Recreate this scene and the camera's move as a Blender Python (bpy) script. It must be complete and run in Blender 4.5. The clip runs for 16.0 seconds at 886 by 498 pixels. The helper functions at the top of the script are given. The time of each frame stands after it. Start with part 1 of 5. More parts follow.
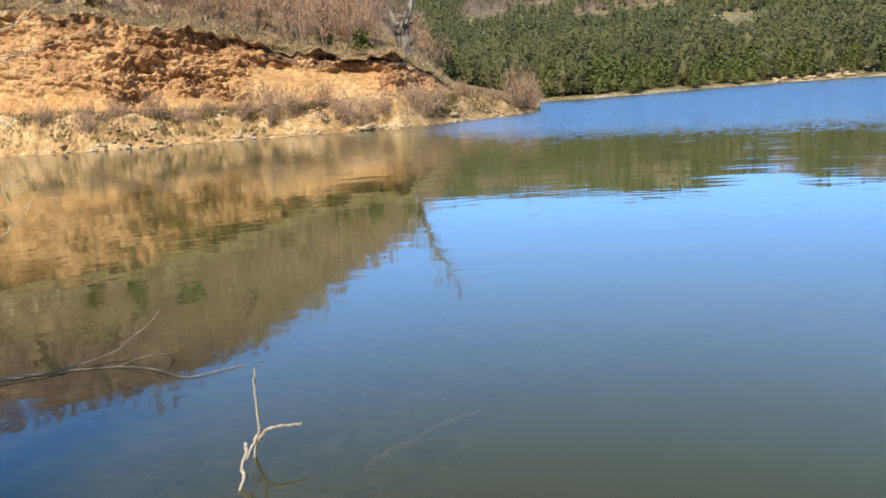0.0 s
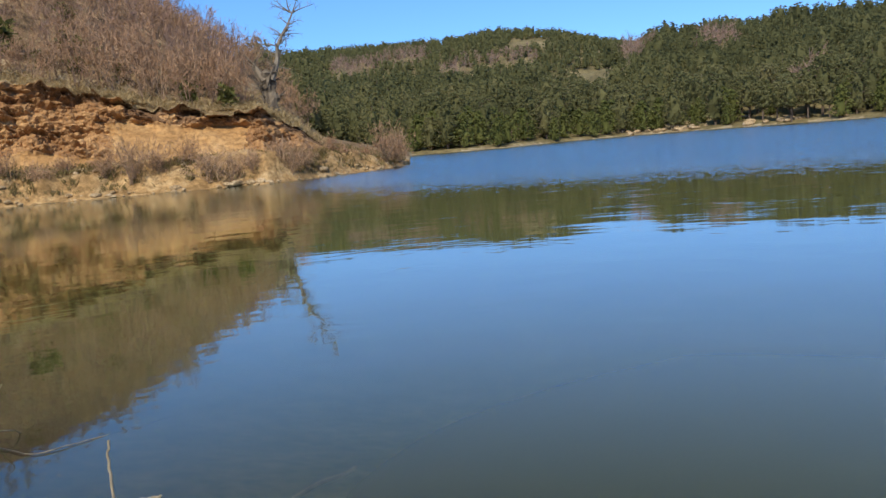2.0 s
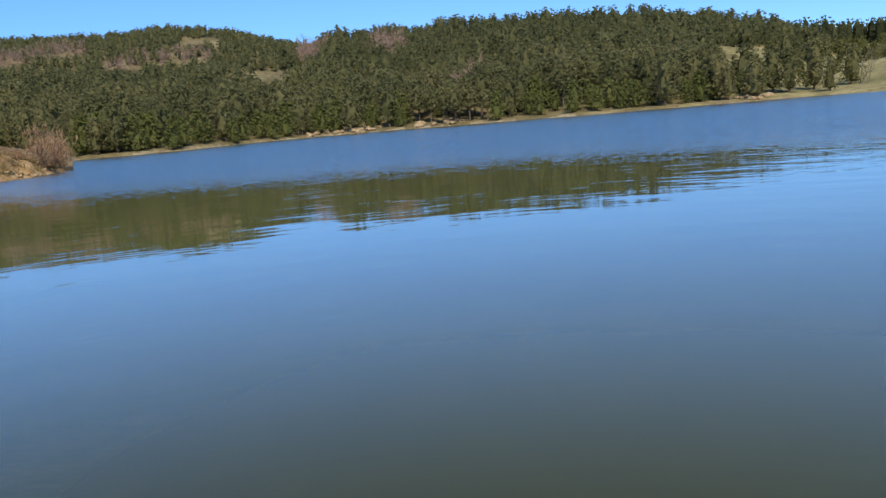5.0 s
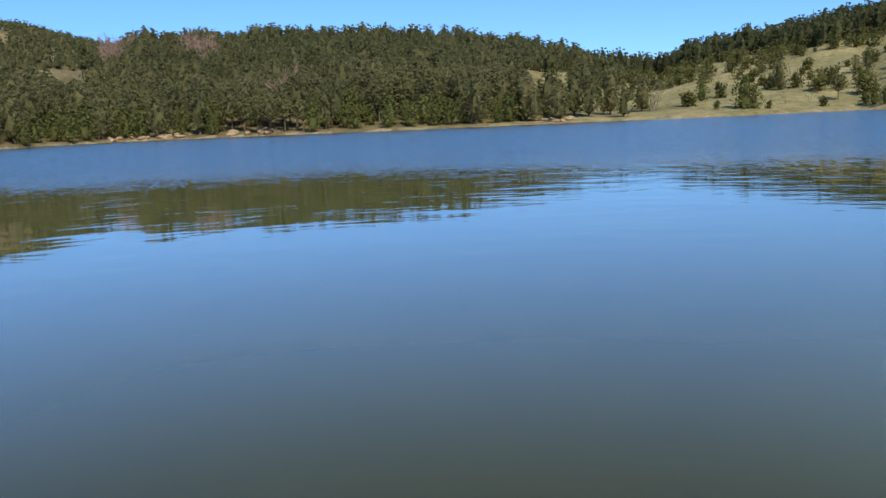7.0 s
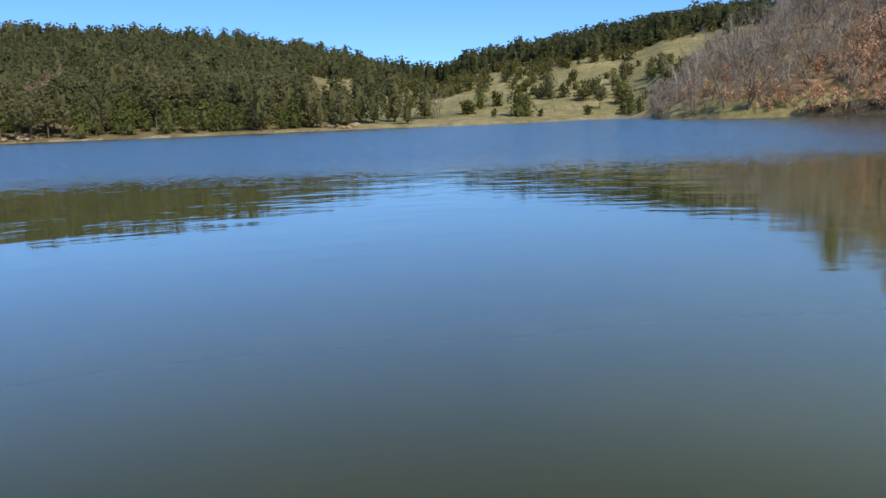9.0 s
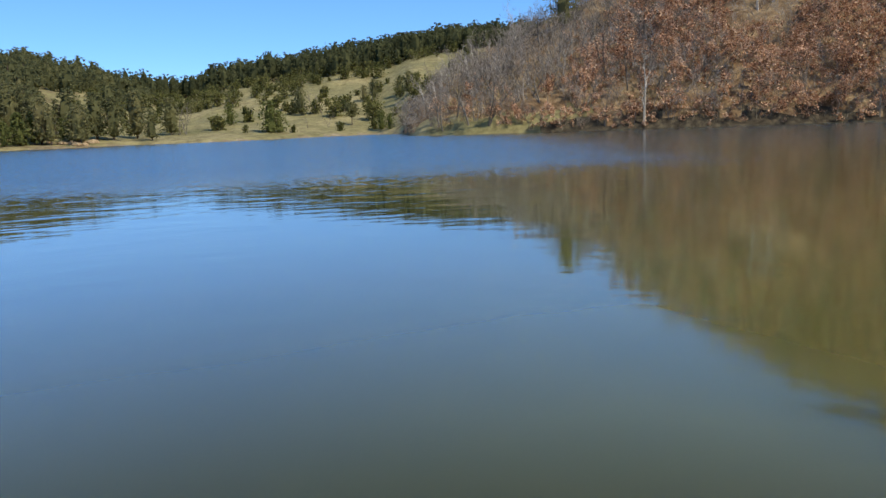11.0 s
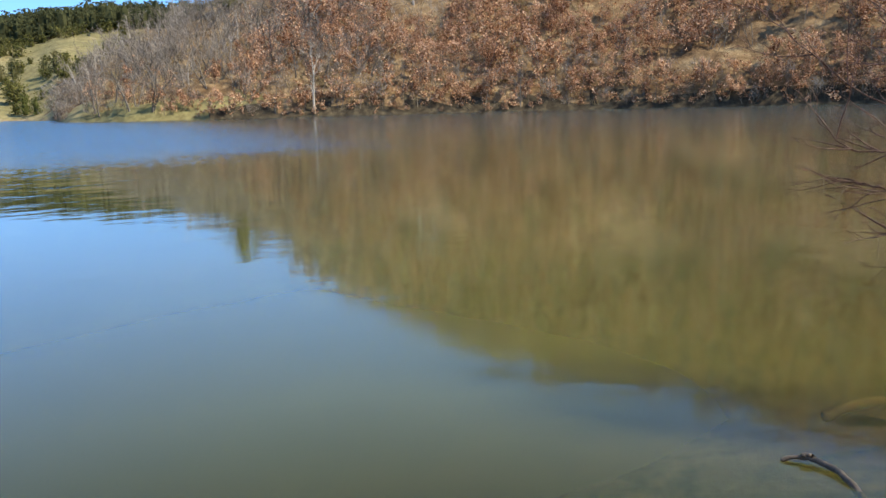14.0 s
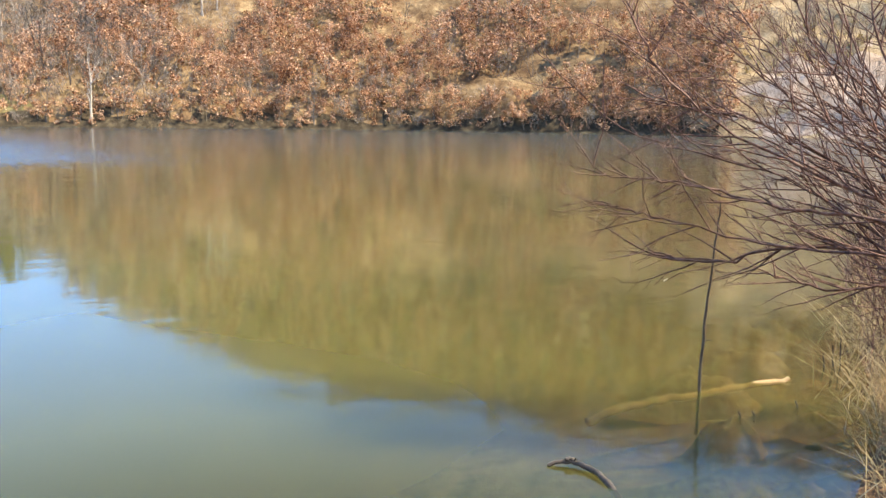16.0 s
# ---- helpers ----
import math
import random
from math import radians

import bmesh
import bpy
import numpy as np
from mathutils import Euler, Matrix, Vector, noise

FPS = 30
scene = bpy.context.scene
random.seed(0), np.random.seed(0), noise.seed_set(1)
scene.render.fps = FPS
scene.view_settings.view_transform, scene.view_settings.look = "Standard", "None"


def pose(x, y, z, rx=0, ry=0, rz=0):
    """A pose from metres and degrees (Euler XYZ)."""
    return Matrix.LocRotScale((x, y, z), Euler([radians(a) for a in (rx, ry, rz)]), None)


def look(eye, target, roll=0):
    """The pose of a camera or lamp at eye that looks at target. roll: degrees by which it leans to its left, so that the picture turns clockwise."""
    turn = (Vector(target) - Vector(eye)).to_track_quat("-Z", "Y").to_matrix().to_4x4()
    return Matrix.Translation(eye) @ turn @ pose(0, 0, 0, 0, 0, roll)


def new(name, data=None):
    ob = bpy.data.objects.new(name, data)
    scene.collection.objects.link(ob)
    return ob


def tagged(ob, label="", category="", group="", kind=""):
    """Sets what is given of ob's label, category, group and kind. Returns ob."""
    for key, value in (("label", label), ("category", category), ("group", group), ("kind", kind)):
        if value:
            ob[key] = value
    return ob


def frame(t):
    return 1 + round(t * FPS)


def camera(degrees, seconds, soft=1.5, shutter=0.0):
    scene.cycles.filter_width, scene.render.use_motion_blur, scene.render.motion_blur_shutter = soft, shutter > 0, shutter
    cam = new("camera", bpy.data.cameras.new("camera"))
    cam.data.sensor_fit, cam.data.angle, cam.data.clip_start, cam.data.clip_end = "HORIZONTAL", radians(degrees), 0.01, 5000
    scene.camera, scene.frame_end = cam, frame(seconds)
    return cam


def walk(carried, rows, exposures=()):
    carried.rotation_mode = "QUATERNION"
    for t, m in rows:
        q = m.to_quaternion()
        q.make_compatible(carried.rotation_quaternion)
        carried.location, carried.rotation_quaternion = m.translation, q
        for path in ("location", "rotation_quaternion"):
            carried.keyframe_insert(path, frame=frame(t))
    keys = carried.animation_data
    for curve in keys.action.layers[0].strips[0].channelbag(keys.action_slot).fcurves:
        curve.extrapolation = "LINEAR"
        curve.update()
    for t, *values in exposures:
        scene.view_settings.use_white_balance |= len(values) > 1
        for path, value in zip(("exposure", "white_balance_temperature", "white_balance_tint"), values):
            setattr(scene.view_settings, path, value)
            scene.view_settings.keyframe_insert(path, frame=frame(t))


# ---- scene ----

# ------------------------------------------------------------------ camera
EYE = 1.8          # height of the lens over the lake
cam = camera(56.74, 16.0)
PATH = [
    (0.0, pose(-0.162, 0.253, 1.8, 79.49, 4.23, 31.83)),
    (0.5, pose(-0.151, 0.259, 1.8, 79.99, 4.74, 29.30)),
    (1.0, pose(-0.141, 0.265, 1.8, 80.63, 4.76, 27.15)),
    (1.5, pose(-0.132, 0.269, 1.8, 81.60, 4.79, 25.47)),
    (2.0, pose(-0.119, 0.275, 1.8, 82.49, 4.74, 22.84)),
    (2.5, pose(-0.102, 0.282, 1.8, 82.97, 4.66, 19.22)),
    (3.0, pose(-0.077, 0.290, 1.8, 82.91, 4.58, 14.38)),
    (3.5, pose(-0.058, 0.294, 1.8, 82.45, 4.83, 10.48)),
    (4.0, pose(-0.042, 0.297, 1.8, 81.70, 5.08, 7.40)),
    (4.5, pose(-0.026, 0.299, 1.8, 80.96, 5.12, 4.22)),
    (5.0, pose(-0.009, 0.300, 1.8, 80.77, 4.82, 0.95)),
    (5.2, pose(-0.000, 0.300, 1.8, 80.79, 4.36, -0.66)),
    (7.3, pose(0.066, 0.293, 1.8, 80.86, 2.36, -13.10)),
    (7.5, pose(0.071, 0.291, 1.8, 80.83, 2.29, -14.10)),
    (8.0, pose(0.088, 0.287, 1.8, 80.78, 2.21, -17.49)),
    (8.5, pose(0.107, 0.280, 1.8, 80.79, 2.63, -21.31)),
    (9.0, pose(0.131, 0.270, 1.8, 80.73, 2.15, -26.33)),
    (9.5, pose(0.156, 0.256, 1.8, 81.03, 1.80, -31.63)),
    (10.0, pose(0.177, 0.242, 1.8, 81.47, 1.85, -36.43)),
    (10.2, pose(0.184, 0.237, 1.8, 81.55, 1.80, -38.01)),
    (12.3, pose(0.231, 0.191, 1.8, 80.30, 2.50, -50.86)),
    (12.5, pose(0.236, 0.186, 1.8, 80.31, 2.34, -52.19)),
    (13.0, pose(0.247, 0.170, 1.8, 79.72, 1.80, -55.77)),
    (13.5, pose(0.261, 0.148, 1.8, 79.43, 1.57, -60.80)),
    (14.0, pose(0.273, 0.125, 1.8, 79.64, 1.42, -65.61)),
    (14.5, pose(0.280, 0.107, 1.8, 80.17, 0.82, -69.24)),
    (15.0, pose(0.286, 0.090, 1.8, 80.55, 0.13, -72.66)),
    (15.5, pose(0.292, 0.070, 1.8, 80.50, -0.53, -76.36)),
    (16.0, pose(0.295, 0.053, 1.8, 80.88, -0.88, -79.70)),
]
EXPOSURES = [(0.0, 0.8, 6500, 10), (1.5, 0.47, 6550, 10), (2.0, 0.14, 6450, 10), (2.5, -0.02, 6400, 10), (3.0, 0.02, 6400, 10), (5.0, 0.08, 6450, 10), (10.0, 0.05, 6450, 10), (12.5, 0.17, 6500, 10),
             (14.0, 0.6, 6750, 10), (15.0, 1.0, 7050, 12), (16.0, 1.38, 7350, 13)]
walk(cam, PATH, EXPOSURES)

# ------------------------------------------------------------------ light
SUN_AZ, SUN_EL = 172.0, 47.0       # clockwise from +y, above the horizon
world = bpy.data.worlds.new("sky")
scene.world = world
world.use_nodes = True
wn = world.node_tree
sky = wn.nodes.new("ShaderNodeTexSky")
sky.sky_type = "NISHITA"
sky.sun_disc = False
sky.sun_elevation, sky.sun_rotation = radians(SUN_EL), radians(SUN_AZ)
sky.altitude, sky.air_density, sky.dust_density, sky.ozone_density = 1500, 0.85, 0.0, 3.0
back = wn.nodes["Background"]
back.inputs["Strength"].default_value = 0.16
tint = wn.nodes.new("ShaderNodeMix")
tint.data_type, tint.blend_type = "RGBA", "MULTIPLY"
tint.inputs[0].default_value = 1.0
tint.inputs[7].default_value = (0.60, 0.85, 1.18, 1.0)
wn.links.new(sky.outputs["Color"], tint.inputs[6])
even = wn.nodes.new("ShaderNodeMix")          # thin high haze evens out the blue
even.data_type = "RGBA"
even.inputs[0].default_value = 0.35
even.inputs[7].default_value = (0.90, 2.65, 5.0, 1.0)
wn.links.new(tint.outputs[2], even.inputs[6])
wn.links.new(even.outputs[2], back.inputs["Color"])
sun = new("sun", bpy.data.lights.new("sun", "SUN"))
sun.data.energy, sun.data.angle, sun.data.color = 5.0, radians(0.53), (1.0, 0.91, 0.74)
to_sun = Vector((math.sin(radians(SUN_AZ)) * math.cos(radians(SUN_EL)),
                 math.cos(radians(SUN_AZ)) * math.cos(radians(SUN_EL)), math.sin(radians(SUN_EL))))
sun.matrix_world = look((0, 0, 0), -to_sun) @ Matrix.Identity(4)
sun.location = to_sun * 60


# ------------------------------------------------------------------ materials
class Nodes:
    """Short hand for node trees."""

    def __init__(self, name):
        self.mat = bpy.data.materials.new(name)
        self.mat.use_nodes = True
        self.tree = self.mat.node_tree
        self.tree.nodes.clear()
        self.out = self.add("ShaderNodeOutputMaterial")

    def add(self, kind, **values):
        node = self.tree.nodes.new(kind)
        for key, value in values.items():
            setattr(node, key, value)
        return node

    def link(self, a, b):
        self.tree.links.new(a, b)

    def noise(self, scale, detail=4.0, rough=0.6, stretch=None, coord="Position"):
        tex = self.add("ShaderNodeTexNoise")
        tex.inputs["Scale"].default_value = scale
        tex.inputs["Detail"].default_value = detail
        tex.inputs["Roughness"].default_value = rough
        if coord == "Object":
            src = self.add("ShaderNodeTexCoord").outputs["Object"]
        else:
            src = self.add("ShaderNodeNewGeometry").outputs["Position"]
        if stretch:
            mp = self.add("ShaderNodeMapping")
            mp.inputs["Scale"].default_value = stretch
            self.link(src, mp.inputs["Vector"])
            src = mp.outputs["Vector"]
        self.link(src, tex.inputs["Vector"])
        return tex.outputs["Fac"]

    def flow(self, reach, bearing, per_metre, per_radian, detail):
        """Noise drawn out along arcs round the landing place, like ripples running ashore."""
        c = self.add("ShaderNodeCombineXYZ")
        self.link(self.math("MULTIPLY", reach, per_metre), c.inputs[0])
        self.link(self.math("MULTIPLY", bearing, per_radian), c.inputs[1])
        c.inputs[2].default_value = 0.37
        tex = self.add("ShaderNodeTexNoise")
        tex.inputs["Scale"].default_value = 1.0
        tex.inputs["Detail"].default_value = detail
        self.link(c.outputs[0], tex.inputs["Vector"])
        return tex.outputs["Fac"]

    def ramp(self, fac, stops):
        r = self.add("ShaderNodeValToRGB")
        el = r.color_ramp.elements
        while len(el) < len(stops):
            el.new(0.5)
        for e, (p, c) in zip(el, stops):
            e.position, e.color = p, (*c, 1.0)
        self.link(fac, r.inputs["Fac"])
        return r.outputs["Color"]

    def mix(self, fac, a, b, how="MIX"):
        m = self.add("ShaderNodeMix", data_type="RGBA", blend_type=how)
        for slot, value in ((0, fac), (6, a), (7, b)):
            if isinstance(value, (int, float)):
                m.inputs[slot].default_value = value
            elif isinstance(value, tuple):
                m.inputs[slot].default_value = (*value, 1.0)
            else:
                self.link(value, m.inputs[slot])
        return m.outputs[2]

    def math(self, op, a, b=0.0, clamp=False):
        m = self.add("ShaderNodeMath", operation=op, use_clamp=clamp)
        for slot, value in ((0, a), (1, b)):
            if isinstance(value, (int, float)):
                m.inputs[slot].default_value = value
            else:
                self.link(value, m.inputs[slot])
        return m.outputs[0]

    def bump(self, height, strength=0.5, distance=0.05):
        b = self.add("ShaderNodeBump")
        b.inputs["Strength"].default_value = strength
        b.inputs["Distance"].default_value = distance
        self.link(height, b.inputs["Height"])
        return b.outputs["Normal"]

    def finish(self, color, rough=0.9, normal=None, spec=0.3):
        p = self.add("ShaderNodeBsdfPrincipled")
        self.link(color, p.inputs["Base Color"])
        p.inputs["Roughness"].default_value = rough
        p.inputs["Specular IOR Level"].default_value = spec
        if normal is not None:
            self.link(normal, p.inputs["Normal"])
        self.link(p.outputs[0], self.out.inputs["Surface"])
        return self.mat


def soil_material(name, dark, mid, light, big, fine, bump_distance=0.12):
    """Loose ground: two scales of noise in colour, relief from the finer one."""
    n = Nodes(name)
    a, b = n.noise(big, 5, 0.65), n.noise(fine, 6, 0.7)
    base = n.ramp(a, [(0.3, dark), (0.5, mid), (0.7, light)])
    grain = n.ramp(b, [(0.3, (0.45, 0.42, 0.4)), (0.55, (1.0, 1.0, 1.0)), (0.75, (1.25, 1.22, 1.15))])
    return n.finish(n.mix(1.0, base, grain, "MULTIPLY"), 0.95, n.bump(b, 0.8, bump_distance), 0.15)


def leaf_material(name, colors, spread=0.12, glow=0.35, single=0.40, patch=1.1):
    """Leaves and needles: a colour for each leaf, drifting over some metres, with light coming through."""
    n = Nodes(name)
    geo = n.add("ShaderNodeNewGeometry")
    drift = n.noise(spread, 3, 0.6)
    f = n.math("ADD", n.math("MULTIPLY", geo.outputs["Random Per Island"], single), n.math("MULTIPLY", drift, patch))
    f = n.math("SUBTRACT", f, (single + patch - 1.0) * 0.5)
    info = n.add("ShaderNodeObjectInfo")
    f = n.math("ADD", f, n.math("MULTIPLY", n.math("SUBTRACT", info.outputs["Random"], 0.5), 0.35))
    col = n.ramp(f, [(i / (len(colors) - 1), c) for i, c in enumerate(colors)])
    d, t, m = n.add("ShaderNodeBsdfDiffuse"), n.add("ShaderNodeBsdfTranslucent"), n.add("ShaderNodeMixShader")
    n.link(col, d.inputs["Color"])
    n.link(col, t.inputs["Color"])
    m.inputs[0].default_value = glow
    n.link(d.outputs[0], m.inputs[1])
    n.link(t.outputs[0], m.inputs[2])
    n.link(m.outputs[0], n.out.inputs["Surface"])
    return n.mat


def bark_material(name, dark, light, scale=6.0, rough=0.9):
    n = Nodes(name)
    a = n.noise(scale, 5, 0.65, (1, 1, 0.25), "Object")
    info = n.add("ShaderNodeObjectInfo")
    col = n.ramp(a, [(0.3, dark), (0.7, light)])
    shade = n.ramp(info.outputs["Random"], [(0.0, (0.75, 0.75, 0.75)), (1.0, (1.2, 1.17, 1.12))])
    return n.finish(n.mix(1.0, col, shade, "MULTIPLY"), rough, n.bump(a, 0.6, 0.02), 0.2)


def water_material():
    """A murky lake: sky and banks mirrored, a wind-ruffled part further out, clearer over the shallows at the near bank."""
    n = Nodes("lake_water")
    geo = n.add("ShaderNodeNewGeometry")
    sep = n.add("ShaderNodeSeparateXYZ")
    n.link(geo.outputs["Position"], sep.inputs[0])
    x, y = sep.outputs[0], sep.outputs[1]
    warp = n.math("MULTIPLY", n.math("SUBTRACT", n.noise(0.35, 3, 0.6), 0.5), 7.0)
    yw = n.math("ADD", y, warp)
    near = n.math("MAXIMUM", n.math("SUBTRACT", yw, 28.5), n.math("SUBTRACT", n.math("ADD", yw, n.math("MULTIPLY", x, 0.48)), 29.5))
    left = n.math("SUBTRACT", n.math("ADD", yw, n.math("MULTIPLY", x, 0.75)), 18.2)
    right = n.math("ADD", n.math("SUBTRACT", yw, x), 14.0)
    edge = n.math("MINIMUM", n.math("MINIMUM", near, left), right)
    swell_zone = n.math("MULTIPLY", n.math("ADD", edge, 13.0), 0.06, True)
    # wavelets
    ripple = n.noise(6.5, 3, 0.6)
    # short wind waves that come towards the landing place: long fronts, steep backs
    reach = n.math("SQRT", n.math("ADD", n.math("MULTIPLY", x, x), n.math("MULTIPLY", y, y)))
    bearing = n.math("ARCTAN2", x, n.math("ADD", y, 0.01))
    swell = n.flow(reach, bearing, 1.2, 9.0, 3)
    gusts = n.math("ADD", 0.45, n.math("MULTIPLY", n.flow(reach, bearing, 0.7, 90.0, 3), 1.1))
    calm = n.math("ADD", n.math("MULTIPLY", n.flow(reach, bearing, 3.2, 9.0, 1.5), 0.2), n.math("MULTIPLY", n.noise(0.5, 2, 0.4), 0.55))
    ruffled = n.math("ADD", n.math("MULTIPLY", edge, 0.08), n.math("MULTIPLY", n.math("SUBTRACT", n.flow(reach, bearing, 2.6, 150.0, 4), 0.5), 1.8), True)
    phase = n.math("ADD", n.math("MULTIPLY", reach, 2.3), n.math("MULTIPLY", n.flow(reach, bearing, 1.5, 130.0, 3), 4.0))
    front = n.math("MULTIPLY", n.math("FRACT", phase), 0.77)
    h = n.math("ADD", n.math("MULTIPLY", ripple, RIPPLE), n.math("MULTIPLY", front, FRONT))
    h = n.math("MULTIPLY", n.math("MULTIPLY", h, gusts), ruffled)
    lee = n.math("MULTIPLY", n.math("SUBTRACT", 1.12, bearing), 4.0, True)      # smooth under the beech bank
    swell_zone = n.math("ADD", 0.15, n.math("MULTIPLY", n.math("MULTIPLY", swell_zone, lee), 0.85))
    h = n.math("ADD", h, n.math("MULTIPLY", n.math("MULTIPLY", swell, swell_zone), SWELL))
    h = n.math("ADD", h, n.math("MULTIPLY", calm, CALM))
    # rings running out from where something touched the surface
    away = n.math("SQRT", n.math("ADD", n.math("POWER", n.math("SUBTRACT", x, -4.99), 2.0), n.math("POWER", n.math("SUBTRACT", y, 10.47), 2.0)))
    for ring, size in ((0.51, 0.0007), (3.03, 0.0005)):
        band = n.math("SUBTRACT", 1.0, n.math("MULTIPLY", n.math("ABSOLUTE", n.math("SUBTRACT", away, ring)), 1.6), True)
        band = n.math("MULTIPLY", band, n.math("SUBTRACT", n.math("MULTIPLY", n.noise(0.3, 2, 0.5), 4.0), 1.7), True)
        wave = n.math("MULTIPLY", n.math("SINE", n.math("MULTIPLY", away, 24.0)), n.math("MULTIPLY", band, size))
        h = n.math("ADD", h, wave)
    normal = n.bump(h, 1.0, 1.0)
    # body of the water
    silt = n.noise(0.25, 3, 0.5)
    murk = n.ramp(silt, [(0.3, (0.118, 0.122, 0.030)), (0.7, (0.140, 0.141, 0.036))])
    deep = n.math("MULTIPLY", n.math("SUBTRACT", reach, 16.0), 0.03, True)       # bluer with distance: mirrored sky put into the body colour
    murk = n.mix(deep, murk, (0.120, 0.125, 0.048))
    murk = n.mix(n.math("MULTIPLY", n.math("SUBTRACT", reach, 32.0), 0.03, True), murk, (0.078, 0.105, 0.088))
    # Darker body close in: shade of the near bank put into the colour.
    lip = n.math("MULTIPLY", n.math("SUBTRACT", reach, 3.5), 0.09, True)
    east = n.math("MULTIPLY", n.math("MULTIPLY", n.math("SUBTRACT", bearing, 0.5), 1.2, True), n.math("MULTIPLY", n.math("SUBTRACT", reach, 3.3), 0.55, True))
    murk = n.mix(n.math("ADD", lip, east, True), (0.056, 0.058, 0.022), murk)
    body = n.add("ShaderNodeSubsurfaceScattering", falloff="BURLEY")
    body.inputs["Scale"].default_value = 0.7
    body.inputs["Radius"].default_value = (1.0, 1.0, 0.7)
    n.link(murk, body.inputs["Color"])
    clear = n.add("ShaderNodeBsdfTransparent")
    off = n.math("ADD", n.math("ADD", y, n.math("MULTIPLY", x, 0.27)), 0.1)
    n.link(n.mix(n.math("MULTIPLY", off, 0.4, True), (0.93, 0.85, 0.60), (0.62, 0.52, 0.34)), clear.inputs["Color"])
    clarity = n.math("MINIMUM", n.math("MAXIMUM", n.math("SUBTRACT", 0.92, n.math("MULTIPLY", off, 0.33)), n.math("ADD", 0.02, n.math("MULTIPLY", n.math("SUBTRACT", 6.5, off), 0.10, True))), 0.64)
    inner = n.add("ShaderNodeMixShader")
    n.link(clarity, inner.inputs[0])
    n.link(body.outputs[0], inner.inputs[1])
    n.link(clear.outputs[0], inner.inputs[2])
    gloss = n.add("ShaderNodeBsdfGlossy")
    n.link(n.math("ADD", 0.025, n.math("MULTIPLY", n.math("MULTIPLY", n.math("SUBTRACT", reach, 14.0), 0.025, True), 0.06)), gloss.inputs["Roughness"])
    haze = n.math("MULTIPLY", n.math("SUBTRACT", bearing, 0.7), 0.15, True)          # breath of air under the beech bank
    n.link(n.math("ADD", gloss.inputs["Roughness"].links[0].from_socket, n.math("MINIMUM", haze, 0.05)), gloss.inputs["Roughness"])
    n.link(normal, gloss.inputs["Normal"])
    fres = n.add("ShaderNodeLayerWeight")
    fres.inputs["Blend"].default_value = 0.5
    rise = n.add("ShaderNodeMapRange", interpolation_type="SMOOTHSTEP")
    rise.inputs["From Min"].default_value, rise.inputs["From Max"].default_value = 0.42, 1.0
    n.link(fres.outputs["Facing"], rise.inputs["Value"])
    sheen = n.math("ADD", 0.025, n.math("MULTIPLY", n.math("POWER", rise.outputs["Result"], 1.4), 0.85), True)
    mix = n.add("ShaderNodeMixShader")
    n.link(sheen, mix.inputs[0])
    n.link(inner.outputs[0], mix.inputs[1])
    n.link(gloss.outputs[0], mix.inputs[2])
    n.link(mix.outputs[0], n.out.inputs["Surface"])
    return n.mat


RIPPLE, FRONT, SWELL, CALM = 0.022, 0.07, 0.034, 0.006
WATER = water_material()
CLAY = soil_material("orange_clay", (0.27, 0.145, 0.055), (0.39, 0.225, 0.092), (0.48, 0.305, 0.14), 0.35, 2.6, 0.1)
ROCK = soil_material("broken_ochre_rock", (0.22, 0.112, 0.05), (0.38, 0.215, 0.095), (0.53, 0.335, 0.16), 0.45, 3.2, 0.2)
ROOTS_AND_SHADE = soil_material("root_soil_and_shade", (0.09, 0.054, 0.032), (0.20, 0.115, 0.06), (0.34, 0.20, 0.105), 1.5, 5.0, 0.2)
DRY_GRASS = soil_material("dry_grass", (0.24, 0.165, 0.09), (0.36, 0.265, 0.15), (0.46, 0.36, 0.22), 0.5, 3.0)
BANK = soil_material("stony_bank", (0.19, 0.115, 0.048), (0.37, 0.235, 0.105), (0.52, 0.375, 0.20), 0.8, 3.0, 0.2)
FOREST_FLOOR = soil_material("forest_floor", (0.10, 0.082, 0.038), (0.17, 0.138, 0.066), (0.29, 0.235, 0.125), 0.07, 0.9)
MEADOW = soil_material("spring_meadow", (0.155, 0.145, 0.062), (0.235, 0.205, 0.092), (0.32, 0.265, 0.135), 0.06, 0.7)
LITTER = soil_material("beech_litter", (0.11, 0.064, 0.033), (0.215, 0.14, 0.072), (0.36, 0.265, 0.145), 0.35, 1.1, 0.3)
SHORE = soil_material("pale_shore", (0.16, 0.125, 0.07), (0.26, 0.21, 0.125), (0.38, 0.325, 0.215), 0.3, 1.5)
GRAVEL = soil_material("pale_gravel", (0.30, 0.22, 0.155), (0.44, 0.335, 0.25), (0.54, 0.43, 0.335), 0.3, 2.0)
BED = soil_material("silty_lake_bed", (0.085, 0.06, 0.03), (0.15, 0.108, 0.054), (0.22, 0.16, 0.084), 0.9, 4.0, 0.04)
PINE = leaf_material("pine_needles", [(0.088, 0.094, 0.046), (0.130, 0.134, 0.062), (0.180, 0.176, 0.080), (0.24, 0.215, 0.105)], 0.12, 0.5)
PINE_DARK = leaf_material("dark_pine_needles", [(0.050, 0.058, 0.030), (0.080, 0.088, 0.042), (0.115, 0.120, 0.056), (0.16, 0.155, 0.075)], 0.12, 0.4)
PINE_YOUNG = leaf_material("young_pine_needles", [(0.10, 0.115, 0.04), (0.15, 0.165, 0.055), (0.21, 0.215, 0.078)], 0.3, 0.5)
